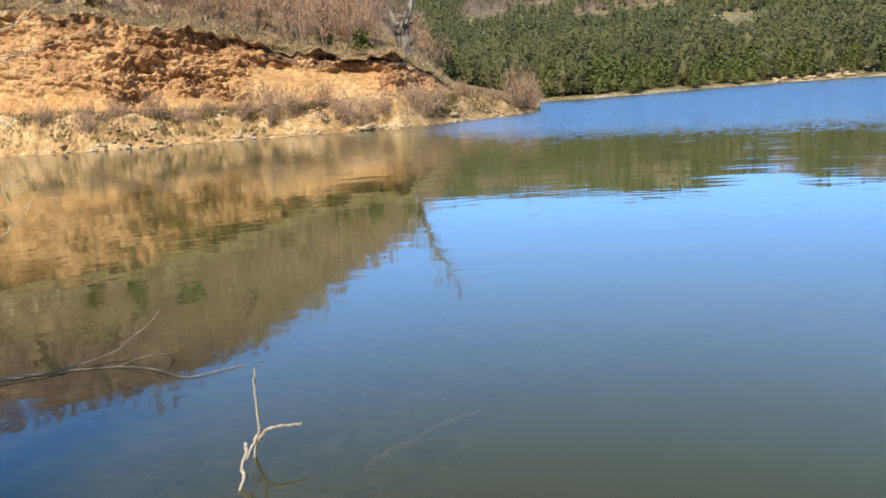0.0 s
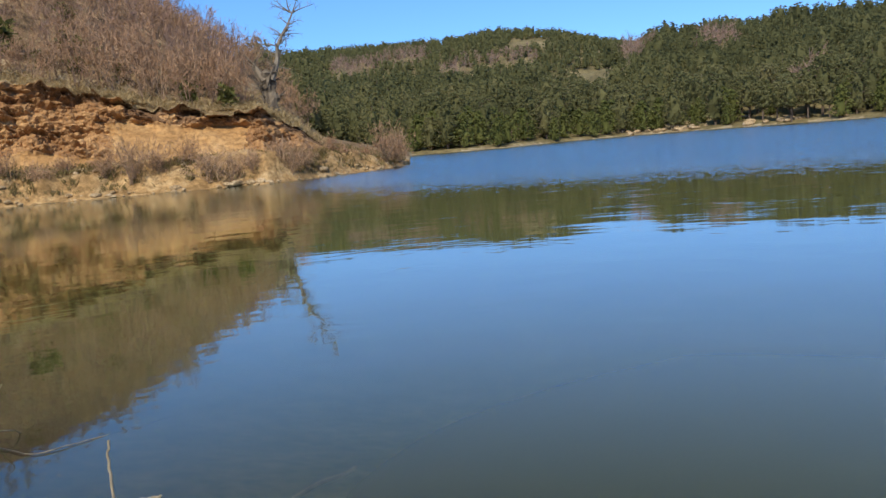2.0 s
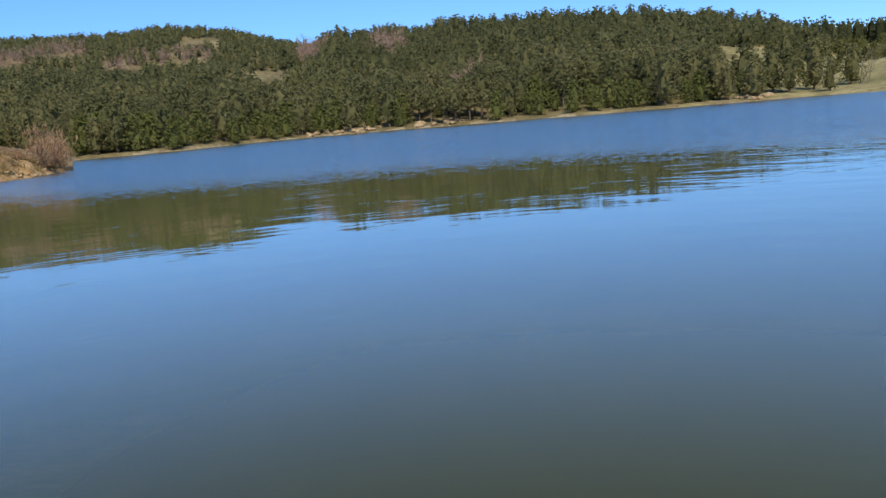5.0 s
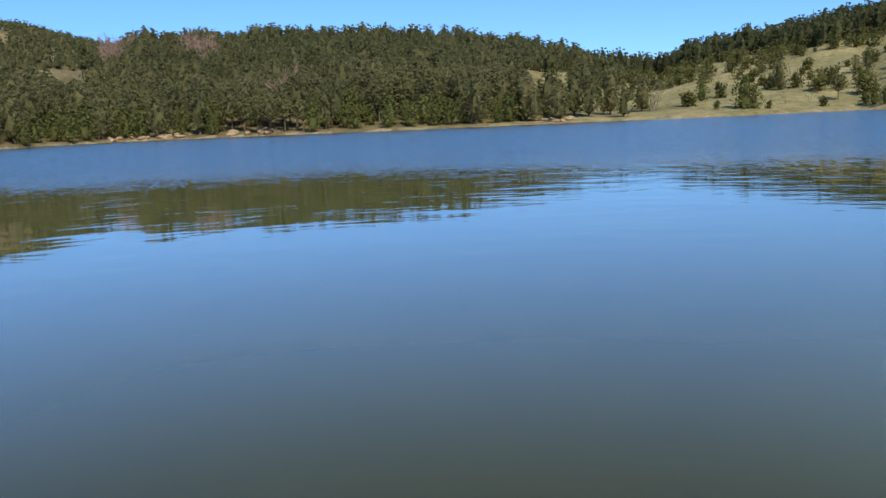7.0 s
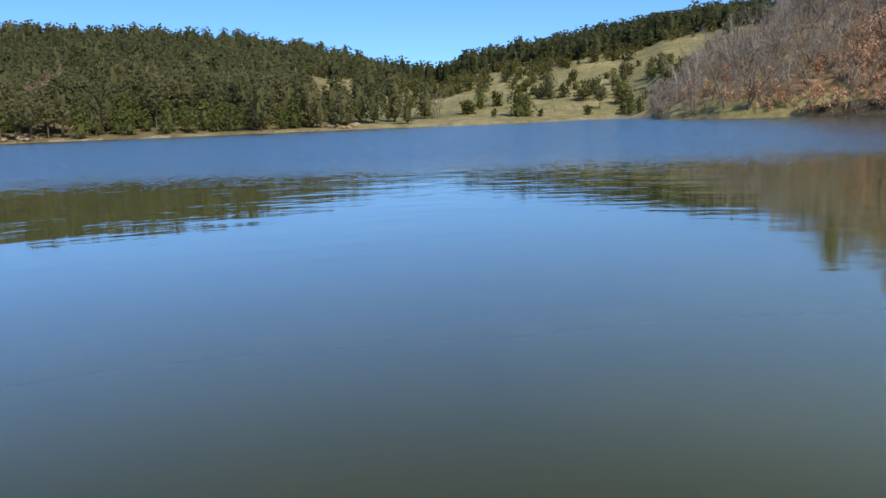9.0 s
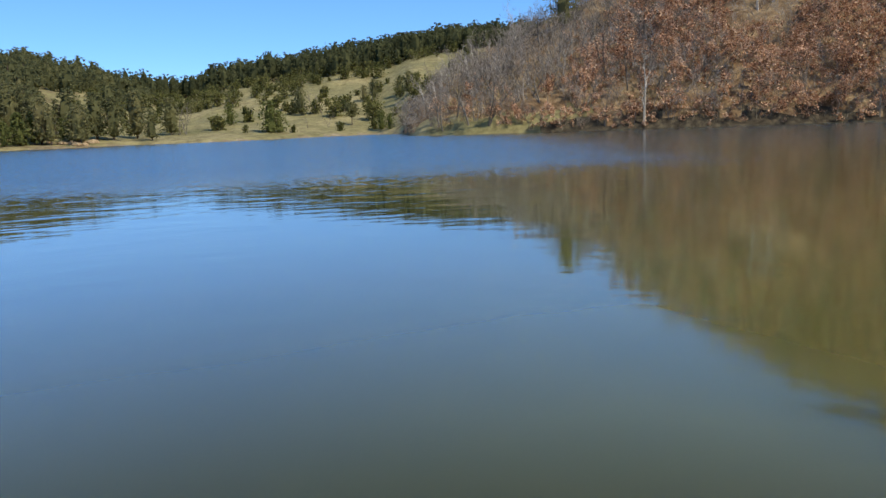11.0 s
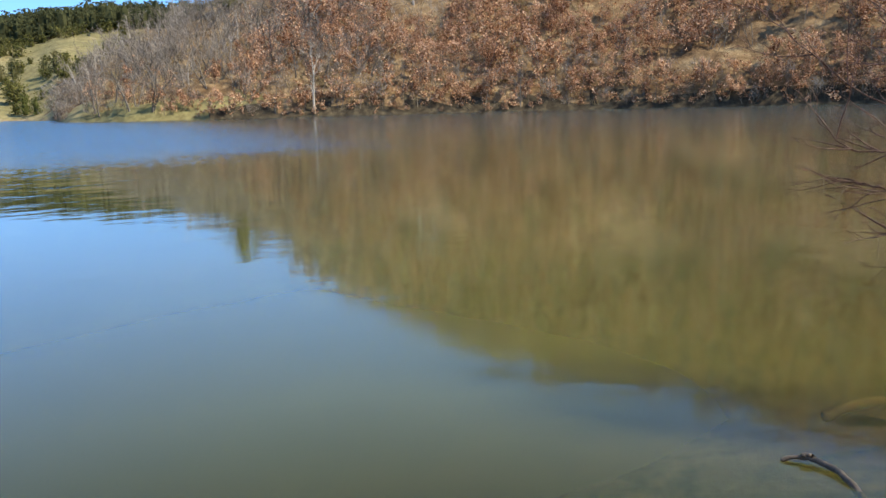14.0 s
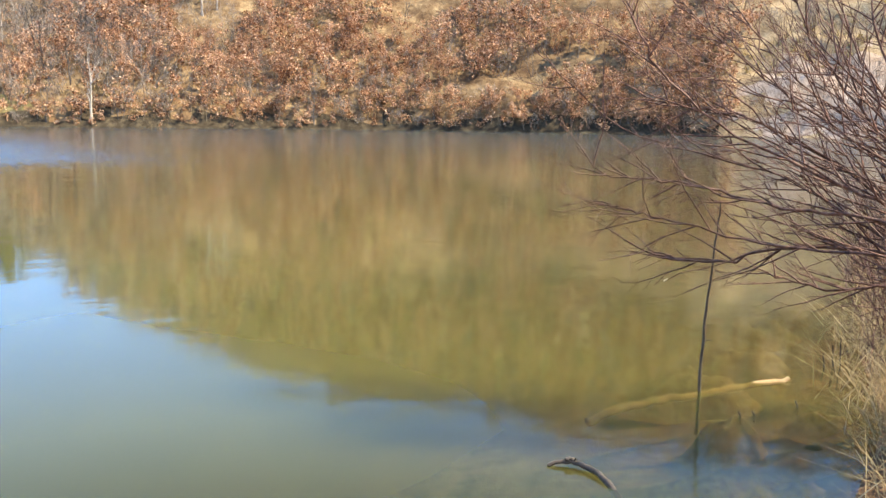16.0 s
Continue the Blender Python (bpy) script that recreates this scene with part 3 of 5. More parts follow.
def build_cliff():
    """The broken clay face: a talus, blocks of rock, and turf overhanging a dark undercut."""
    az = np.arange(-66, -30.3, 0.09)
    w = np.linspace(0, 1, 150)
    A, W = np.meshgrid(az, w, indexing="ij")
    zl = ledge_z(A)
    h = np.maximum(cliff_top(A) - zl, 0.05)
    s = np.radians(A) * 62
    knots = [0.0, 0.42, 0.70, 0.77, 0.84, 0.92, 1.0]
    broken = smooth(0.30, 0.62, vnoise(s * 0.16, 0.4, 0, 8) * 0.6 + vnoise(s * 0.7, 0.9, 0, 18) * 0.4)
    right = smooth(-45.5, -42.5, A)                                      # the part with a deep rocky overhang above a sand slide
    deep = 0.05 + 0.6 * broken * (0.4 + 0.6 * right) + 1.5 * right * (0.35 + 0.65 * vnoise(s * 0.5, 3.0, 0, 28))
    rag = (vnoise(s * 0.9, 5.0, 0, 40) - 0.5) * 0.5 + (vnoise(s * 2.6, 6.0, 0, 41) - 0.5) * 0.35
    uu = np.interp(W, knots, [5.0, 7.7, 8.8, 9.1, 8.9, 9.6, 11.6])
    zz = np.interp(W, knots, [-0.06, 0.44, 0.80, 0.87, 0.965, 1.0, 1.0])
    cut = np.interp(W, knots, [0, 0, 0, 1.0, -0.15, 0, 0]) + right * np.interp(W, [0.4, 0.55, 0.68, 0.78, 0.84], [0, 0.9, 0.3, 0.7, 0])
    slide = right * smooth(0.35, 0.5, fbm(s * 0.12, 0.7, 0, 2, 5)) + (1 - right) * 0.5 * smooth(0.55, 0.66, fbm(s * 0.12, 0.7, 0, 2, 5))
    lip_gap = smooth(0.38, 0.62, vnoise(s * 0.45, 8.0, 0, 63))           # the undercut comes and goes
    U = uu + cut * deep * (0.15 + 0.75 * lip_gap) * np.minimum(h / 3.0, 1) + 2.1 * rag * smooth(0.66, 0.82, W) * (1 - smooth(0.93, 1.0, W))
    Z = zl + zz * h + np.where(W > 0.92, (W - 0.92) / 0.08 * (left_slope(A) * 1.0 - 0.15), 0)
    Z = Z + smooth(0.74, 0.84, W) * (0.8 * (vnoise(s * 0.6, 0.2, 0, 6) - 0.6) + 0.55 * (vnoise(s * 1.9, 0.2, 0, 16) - 0.5)) * np.minimum(h / 2, 1) * (1 - smooth(0.93, 1.0, W))
    face = smooth(0.03, 0.20, W + 0.24 * (vnoise(s * 0.3, 2.2, 0, 31) - 0.5)) * (1 - smooth(0.82, 0.90, W)) * np.minimum(h / 2.5, 1)
    hard = face * (1 - 0.92 * slide * (1 - smooth(0.52, 0.60, W)))
    z0 = zl + zz * h
    tilt = z0 + 0.25 * s                                                 # beds dip along the bank
    big = 0.60 - cells(s * 0.75, tilt * 0.85, U * 0.4, 3)
    mid = 0.58 - cells(s * 1.7 + z0 * 0.3, tilt * 2.3, U * 0.8, 5)
    fine = 0.55 - cells(s * 3.8, tilt * 5.0, U * 1.5, 7)
    ledge = fbm(s * 0.28, z0 * 0.6, 0, 4, 9) - 0.5
    coarse = smooth(0.42, 0.58, fbm(s * 0.22, z0 * 0.35, 0, 3, 77))            # worn clay between the broken beds
    hard = hard * (0.5 + 0.5 * coarse)
    strata = np.abs((tilt * 1.5 + 0.9 * fbm(s * 0.25, z0 * 0.5, 0, 3, 19)) % 1.0 - 0.5) - 0.25
    U = U - hard * (1.7 * big + 1.15 * mid + 0.62 * fine + 0.45 * strata) - face * 1.9 * ledge - (1 - hard) * 0.25 * (fbm(s * 0.5, z0 * 0.4, 0, 4, 15) - 0.5)
    Z = Z + hard * 0.35 * mid + hard * 0.14 * fine
    rill = np.abs(fbm(s * 0.9, z0 * 0.12, 0, 3, 25) - 0.5)
    U = U + (1 - hard) * smooth(0.02, 0.1, W) * (1 - smooth(0.7, 0.8, W)) * 0.7 * (0.12 - rill)
    X, Y = xy(A, shore_left(A) + U)
    na, nw = A.shape
    i, j = np.meshgrid(np.arange(na - 1), np.arange(nw - 1), indexing="ij")
    F = np.stack([i * nw + j, (i + 1) * nw + j, (i + 1) * nw + j + 1, i * nw + j + 1], -1).reshape(-1, 4)
    V = np.stack([X, Y, Z], -1).reshape(-1, 3)
    hc = hard.reshape(-1)[F].mean(1) + 0.25 * (fbm(V[F[:, 0], 0], V[F[:, 0], 1], V[F[:, 0], 2], 2, 3) - 0.5)
    wc = W.reshape(-1)[F].mean(1)
    mat = np.where(hc > 0.40, 1, 0)
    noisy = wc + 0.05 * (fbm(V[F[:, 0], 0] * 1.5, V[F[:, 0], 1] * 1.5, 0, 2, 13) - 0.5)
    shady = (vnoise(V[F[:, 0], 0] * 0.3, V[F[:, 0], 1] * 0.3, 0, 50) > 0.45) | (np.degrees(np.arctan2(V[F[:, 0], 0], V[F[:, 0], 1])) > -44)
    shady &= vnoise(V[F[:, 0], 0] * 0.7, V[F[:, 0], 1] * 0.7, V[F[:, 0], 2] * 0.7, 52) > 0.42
    # Dark band under the turf: root soil, with the overhang's shade in its tone.
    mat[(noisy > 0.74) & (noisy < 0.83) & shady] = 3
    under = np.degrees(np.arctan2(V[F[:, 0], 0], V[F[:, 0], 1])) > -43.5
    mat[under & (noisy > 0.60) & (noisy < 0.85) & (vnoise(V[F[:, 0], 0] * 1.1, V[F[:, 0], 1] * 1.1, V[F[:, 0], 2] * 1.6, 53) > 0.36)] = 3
    mat[noisy >= 0.85] = 2
    for k in range(0, na, 2):
        for w0 in (127, 135):
            LIP.append((*map(float, V[k * nw + w0]), 0.55 + 0.7 * lattice(k, w0, 1, 5)))
    ob = new("cliff", mesh_of("cliff", V, F, [CLAY, ROCK, DRY_GRASS, ROOTS_AND_SHADE], mat, False))
    tagged(ob, "crumbling orange clay cliff under overhanging turf", "cliff", "", "structure")


build_ground()
build_cliff()
build_water()


# ------------------------------------------------------------------ trees and shrubs: one mesh for each kind of part
def crown_profile(t, dome):
    """Relative reach of a crown at the height t from its lowest bough (0) to its top (1)."""
    cone = (1.0 - t) ** 0.75 * min(1.0, 0.55 + 1.8 * t)
    ball = math.sqrt(max(0.0, 1.0 - ((t - 0.3) / 0.72) ** 2)) if t > 0.3 else 0.7 + t
    return max(0.05, dome * ball + (1.0 - dome) * cone)


def pine_parts(seed, tall=9.0, wide=2.6, count=420, tuft=0.55, bare=0.18, boughs=True, dome=0.0):
    """Trunk and crown of a black pine: needle pads in uneven tiers round the stem, dark gaps between them."""
    rng = np.random.default_rng(seed)
    heap = Heap()
    lean = rng.normal(size=2) * 0.02
    hs = np.linspace(-0.4, tall * 0.94, 7)
    hs = hs if boughs else hs[[0, 6]]
    heap.add(*tube([(lean[0] * h * h / tall, lean[1] * h * h / tall, h) for h in hs], 0.15 * (1 - 0.9 * np.clip(hs / tall, 0, 1)) + 0.02, 5 if boughs else 3))
    each = 9 if count > 200 else 7 if count > 60 else 5
    pads = max(6, count // each)
    squeeze = rng.uniform(0.85, 1.15, 2)
    mass = Heap()
    core = [(0.02, bare * tall)] + [(0.50 * wide * crown_profile(t, dome) * rng.uniform(0.7, 1.0), (bare + (1 - bare) * t) * tall) for t in ((0.06, 0.2, 0.4, 0.6, 0.8) if boughs else (0.1, 0.4, 0.75))] + [(0.03, tall * 0.95)]
    v, f = tube([(0, 0, h) for r, h in core], [r for r, h in core], 6 if boughs else 4)
    mass.add(v * (1 + rng.uniform(-0.25, 0.25, (len(v), 1)) * np.array([1, 1, 0.0])), f)
    turn = rng.uniform(0, 6.28)
    for k in range(pads):
        t = (k + rng.uniform(0.0, 1.0)) / pads
        turn += 2.4 + rng.normal() * 0.35
        reach = wide * crown_profile(t, dome) * rng.uniform(0.5, 1.02)
        z0 = (bare + (1 - bare) * t) * tall
        c = np.array([math.cos(turn) * reach * squeeze[0], math.sin(turn) * reach * squeeze[1], z0 + 0.12 * reach])
        size = wide * rng.uniform(0.26, 0.42) * (1.0 - 0.5 * t)
        if boughs and reach > 0.5:
            heap.add(*tube([(0, 0, z0 - 0.25 * reach), c * 0.5 + np.array([0, 0, z0 * 0.5 - 0.12 * reach]), c], [0.045, 0.03, 0.01], 3))
        d = rng.normal(size=(each, 3))
        d /= np.linalg.norm(d, axis=1)[:, None]
        d[:, 2] = d[:, 2] * 0.8 + 0.2
        p = c + d * rng.uniform(0.55, 1.0, (each, 1)) * size * np.array([1.0, 1.0, 0.5])
        nor = d * np.array([0.7, 0.7, 1.0]) + np.array([0, 0, 0.35]) + rng.normal(size=(each, 3)) * 0.32
        nor /= np.linalg.norm(nor, axis=1)[:, None]
        a = np.cross(nor, rng.normal(size=(each, 3)))
        a /= np.linalg.norm(a, axis=1)[:, None] + 1e-9
        b = np.cross(nor, a)
        s = (tuft * rng.uniform(0.6, 1.25, each))[:, None]
        q = np.stack([p - a * s * 0.62, p + b * s * 0.3 - nor * s * 0.08, p + a * s * 0.62, p - b * s * 0.3 - nor * s * 0.08], 1)
        mass.add(q.reshape(-1, 3), np.arange(4 * each).reshape(each, 4))
    return heap.get(), mass.get()


def juniper_parts(seed, tall=2.2, wide=1.3, count=260, tuft=0.3):
    """A dense, ragged juniper or young pine, green to the ground."""
    rng = np.random.default_rng(seed)
    heap = Heap()
    centers = []
    for k in range(rng.integers(5, 8)):
        ang, out = rng.uniform(0, 2 * np.pi), wide * rng.uniform(0.15, 0.75)
        top = np.array([math.cos(ang) * out, math.sin(ang) * out, tall * rng.uniform(0.55, 1.0)])
        heap.add(*tube([(0, 0, -0.2), top * 0.5 * np.array([0.8, 0.8, 1]), top], [0.07, 0.045, 0.012], 3))
        n = count // 6
        t = rng.uniform(0.12, 1.0, n)[:, None]
        centers.append(top * t * np.array([1, 1, 1.0]) + rng.normal(size=(n, 3)) * wide * 0.27 * (1.1 - 0.75 * t))
    c = np.concatenate(centers)
    c[:, 2] = np.abs(c[:, 2]) + 0.05
    return heap.get(), leaves(rng, c, tuft, 0.2, 1.6)


def bare_tree_parts(seed, tall=7.0, stems=1, depth=3, kids=5, radius=0.09, lift=0.35, spread=0.8, bend=0.3, sides=5):
    rng = np.random.default_rng(seed)
    heap, tips = Heap(), []
    for k in range(stems):
        way = np.array([rng.normal() * 0.12, rng.normal() * 0.12, 1.0]) if stems == 1 else np.array([rng.normal() * 0.4, rng.normal() * 0.4, 1.0])
        limb(rng, heap, (rng.normal() * 0.1 * (stems > 1), rng.normal() * 0.1 * (stems > 1), -0.25), way, tall * rng.uniform(0.75, 1.05), radius, depth, sides, bend, lift, kids, 6 if sides > 3 else 4, 0.5, spread, tips)
    return heap.get(), np.concatenate(tips)


def shrub_parts(seed, tall=2.0, stems=14, depth=2, kids=4, radius=0.022, splay=0.55):
    """A leafless bush: many stems from one stool."""
    rng = np.random.default_rng(seed)
    heap, tips = Heap(), []
    for k in range(stems):
        ang = rng.uniform(0, 2 * np.pi)
        s = splay * rng.uniform(0.2, 1.0)
        limb(rng, heap, (rng.normal() * 0.12, rng.normal() * 0.12, -0.15), (math.cos(ang) * s, math.sin(ang) * s, 1.0), tall * rng.uniform(0.6, 1.05), radius, depth, 3, 0.35, 0.15, kids, 4, 0.55, 0.7, tips)
    return heap.get(), np.concatenate(tips)


def beech_parts(seed, tall=4.2, count=520, size=0.155, depth=2):
    """A young beech that kept its dead leaves."""
    rng = np.random.default_rng(seed)
    wood, tips = bare_tree_parts(seed, tall, rng.integers(1, 3), depth, 5, 0.04, 0.2, 0.9, 0.3, 3)
    knots = tips[rng.integers(0, len(tips), max(6, count // 8))] + rng.normal(size=(max(6, count // 8), 3)) * 0.12
    pick = knots[rng.integers(0, len(knots), count)]
    c = pick + rng.normal(size=pick.shape) * np.array([0.2, 0.2, 0.16])
    c[:, 2] = np.maximum(c[:, 2], 0.15)
    return wood, leaves(rng, c, size, 0.2, 1.3)


def fine_twig_quads(seed, tips, count, width, long):
    """The haze of last twigs: thin slivers pointing up and out."""
    rr = np.random.default_rng(seed)
    c = tips[rr.integers(0, len(tips), count)] + rr.normal(size=(count, 3)) * 0.18
    way = rr.normal(size=(count, 3)) * 0.6 + np.array([0, 0, 0.9]) + c * np.array([0.25, 0.25, 0])
    way /= np.linalg.norm(way, axis=1)[:, None]
    side = np.cross(way, rr.normal(size=(count, 3)))
    side /= np.linalg.norm(side, axis=1)[:, None]
    n = width * long * rr.uniform(0.5, 1.2, count)[:, None]
    w = width * 0.5
    v = np.stack([c - side * w, c + side * w, c + way * n + side * w * 0.3, c + way * n - side * w * 0.3], 1)
    return v.reshape(-1, 3), np.arange(4 * count).reshape(-1, 4)


def fine_twigs(seed, tips, count, width, long):
    return mesh_of("twigs", *fine_twig_quads(seed, tips, count, width, long), TWIGS)


KITS = {}


def kit(kind, variant, maker, wood, leaf, **how):
    """The two meshes of a variant, made once."""
    key = (kind, variant)
    if key not in KITS:
        a, b = maker(sum(map(ord, kind)) * 31 + variant, **how)
        me = [mesh_of(kind + "_wood", *a, wood)]
        me.append(mesh_of(kind + "_leaves", *b, leaf) if leaf else None)
        KITS[key] = me
    return KITS[key]


def plant(name, meshes, at, label, category, group, turn, scale, crown="crown", trunk="trunk"):
    ob = thing(name, at, label, category, group, turn, scale)
    wood = part(trunk, meshes[0], ob)
    if trunk == "brushwood":
        wood["kind"] = "stuff"
    if meshes[1]:
        top = part(crown, meshes[1], ob)
        if crown in ("fine_brush", "dead_leaves"):
            top["kind"] = "stuff"
    return ob


def woods(name, label, category, maker, variants, places, wood, leaf, how, seed=1):
    """Many trees joined into one mesh."""
    rng = np.random.default_rng(seed)
    models = [maker(900 + seed * 50 + k, **how) for k in range(variants)]
    hv = Heap()
    index = []
    for x, y, z, s in places:
        for slot, (v, f) in enumerate(models[rng.integers(variants)]):
            ang = rng.uniform(0, 2 * np.pi)
            c, d = math.cos(ang), math.sin(ang)
            w = v * s * np.array([1, 1, rng.uniform(0.9, 1.15)])
            hv.add(np.stack([w[:, 0] * c - w[:, 1] * d + x, w[:, 0] * d + w[:, 1] * c + y, w[:, 2] + z], 1), f)
            index.append(np.full(len(f), slot))
    v, f = hv.get()
    ob = new(name, mesh_of(name, v, f, [wood, leaf], np.concatenate(index)))
    return tagged(ob, label, category, "", "stuff")


def scatter(rng, count, a0, a1, r0, r1, gap, keep=None, taken=None):
    """Places on the land, apart from each other, with the density even in area."""
    out = [] if taken is None else list(taken)
    start = len(out)
    grid = {}
    for p in out:
        grid.setdefault((int(p[0] // gap), int(p[1] // gap)), []).append(p)
    tries = count * 12
    a = rng.uniform(a0, a1, tries)
    r = np.sqrt(rng.uniform(r0 * r0, r1 * r1, tries))
    X, Y = xy(a, r)
    Z = land(X, Y)
    ok = np.ones(tries, bool) if keep is None else keep(a, r, X, Y, Z)
    for x, y, z, good in zip(X, Y, Z, ok):
        if not good or z < 0.15:
            continue
        i, j = int(x // gap), int(y // gap)
        if any((x - q[0]) ** 2 + (y - q[1]) ** 2 < gap * gap for di in (-1, 0, 1) for dj in (-1, 0, 1) for q in grid.get((i + di, j + dj), ())):
            continue
        p = (float(x), float(y), float(z))
        out.append(p)
        grid.setdefault((i, j), []).append(p)
        if len(out) - start >= count:
            break
    return out[start:]


# ------------------------------------------------------------------ the wooded hills across the lake
GLADES = ((-12.6, 3.1, 3.0, 0.75), (-8.3, 0.4, 1.5, 0.8), (19.8, 2.2, 2.0, 0.4), (23.0, 2.4, 1.5, 0.4), (-16.4, 5.9, 1.7, 0.35))
BROWN = ((-4.6, 4.2, 1.4, 0.55), (-9.9, 4.3, 1.1, 0.5), (-25.0, 5.4, 2.0, 0.35), (-28.5, 5.0, 1.8, 0.5), (-18.0, 4.7, 2.2, 0.35), (-21.5, 4.4, 1.2, 0.4), (0.7, 0.9, 0.5, 0.7))   # bearing, elevation and their half widths


def within(a, r, z, patches):
    el = np.degrees(np.arctan2(z - EYE, r))
    rag = (vnoise(a * 2.0, el * 4.0, 0, 66) - 0.5) * 0.8
    out = np.zeros(np.shape(a), bool)
    for a0, e0, da, de in patches:
        out |= ((a - a0) / da) ** 2 + ((el - e0) / de) ** 2 < 1 + rag
    return out


def wooded(a, r, x, y, z):
    """Pine forest with its glades and the brown leafless patches left open."""
    u = r - shore_far(a)
    glade = fbm(x * 0.02, y * 0.02, 0, 3, 91)
    open_ground = ((glade > 0.72) & (u > 30)) | ((a > 17) & (fbm(x * 0.03, y * 0.03, 0, 2, 95) > 0.52) & (r < 260)) | (a > 24.0 + 3 * (vnoise(r * 0.05, 1.0, 0, 14) - 0.5))
    edge = u > 0.5 + 5 * vnoise(a * 0.9, 0.3, 0, 12) ** 3
    return edge & ~open_ground & (r < near_crest_r(a) + 30) & ~within(a, r, z, GLADES + BROWN)


rng = np.random.default_rng(11)
front = scatter(rng, 295, -25, 20, 122, 172, 2.5, lambda a, r, x, y, z: wooded(a, r, x, y, z) & (r - shore_far(a) < 26))
for k, (x, y, z) in enumerate(front):
    near_row = (math.hypot(x, y) - float(shore_far(math.degrees(math.atan2(x, y))))) < 13
    v = int(rng.integers(5))
    if near_row and rng.random() < (0.25 if -3.5 < math.degrees(math.atan2(x, y)) < 3.0 else 0.8):
        me = kit("young_pine", v, pine_parts, PINE_BARK, PINE_YOUNG, tall=4.6, wide=1.9, count=470, tuft=0.42, bare=0.03, dome=0.25)
        plant("pine_tree", me, (x, y, z), "young green pine at the edge of the lake", "pine tree", "pines along the far shore", rng.uniform(0, 6.28), rng.uniform(0.7, 1.25))
    else:
        a_deg = math.degrees(math.atan2(x, y))
        trunks = -3.5 < a_deg < 3.0 or 6.5 < a_deg < 9
        me = kit("tall_pine" if trunks else "pine", v, pine_parts, PINE_BARK, PINE, tall=6.4, wide=2.3, count=520, tuft=0.44, bare=0.36 if trunks else 0.1, dome=0.85)
        plant("pine_tree", me, (x, y, z), "dark green black pine on the far shore", "pine tree", "pines along the far shore", rng.uniform(0, 6.28), rng.uniform(0.75, 1.25))
behind = scatter(rng, 3300, -35, 24, 135, 350, 2.9, lambda a, r, x, y, z: wooded(a, r, x, y, z) & ((r - shore_far(a) > 20) | (a < -25)) & ((a > -25) | (r > 132)), front)
pines = [(x, y, z - 0.3, rng.choice([0.55, 0.7, 0.85, 1.05, 1.3]) * rng.uniform(0.9, 1.1)) for x, y, z in behind]
woods("pine_forest", "dense dark green pine forest covering the hillside", "pine forest", pine_parts, 7,
      [p for p in pines if math.hypot(p[0], p[1]) < 200], PINE_BARK, PINE, dict(tall=5.4, wide=2.35, count=390, tuft=0.42, bare=0.08, boughs=False, dome=0.9), 2)
woods("upper_pine_forest", "olive green pine forest high on the hillside", "pine forest", pine_parts, 7,
      [p for p in pines if math.hypot(p[0], p[1]) >= 200], PINE_BARK, PINE, dict(tall=5.2, wide=2.35, count=165, tuft=0.56, bare=0.08, boughs=False, dome=1.0), 7)
ridge = scatter(rng, 2500, -40, -3, 285, 590, 3.9, lambda a, r, x, y, z: ~within(a, r, z, GLADES + BROWN))
woods("far_pine_forest", "hazy pine forest on the hill behind", "pine forest", pine_parts, 4,
      [(x, y, z - 0.3, rng.uniform(0.8, 1.3)) for x, y, z in ridge], PINE_BARK, PINE, dict(tall=5.2, wide=2.7, count=60, tuft=0.9, bare=0.1, boughs=False, dome=1.0), 3)
brown = [p for a0, e0, da, de in BROWN for p in scatter(rng, int(40 + 45 * da * de * 2), a0 - da * 1.3, a0 + da * 1.3, 135, 560, 2.6, lambda a, r, x, y, z: within(a, r, z, ((a0, e0, da, de),)) & (r > 140))]


def grove_parts(seed, tall=7.0):
    wood, tips = bare_tree_parts(seed, tall, 1, 1, 4, 0.07, 0.35, 0.8, 0.3, 3)
    rr = np.random.default_rng(seed)
    return wood, fine_twig_quads(seed, tips + rr.normal(size=tips.shape) * 0.4, 70, 0.11, 14.0)


woods("leafless_woods", "brown leafless deciduous woods between the pines", "woods", grove_parts, 4,
      [(x, y, z - 0.2, rng.uniform(0.8, 1.2)) for x, y, z in brown], BARK, PURPLE_TWIGS, {}, 4)
crest = scatter(rng, 1500, 20.5, 54, 240, 335, 2.7, lambda a, r, x, y, z: r > 250 + 22 * vnoise(a * 0.5, 2.0, 0, 77) + np.clip(30 - a, 0, 5) * 7)
woods("ridge_pines", "dark pines standing along the ridge above the meadow", "pine forest", pine_parts, 6,
      [(x, y, z - 0.3, rng.uniform(0.8, 1.3)) for x, y, z in crest], PINE_BARK, PINE_DARK, dict(tall=6.2, wide=2.5, count=150, tuft=0.58, bare=0.1, boughs=False, dome=0.85), 5)

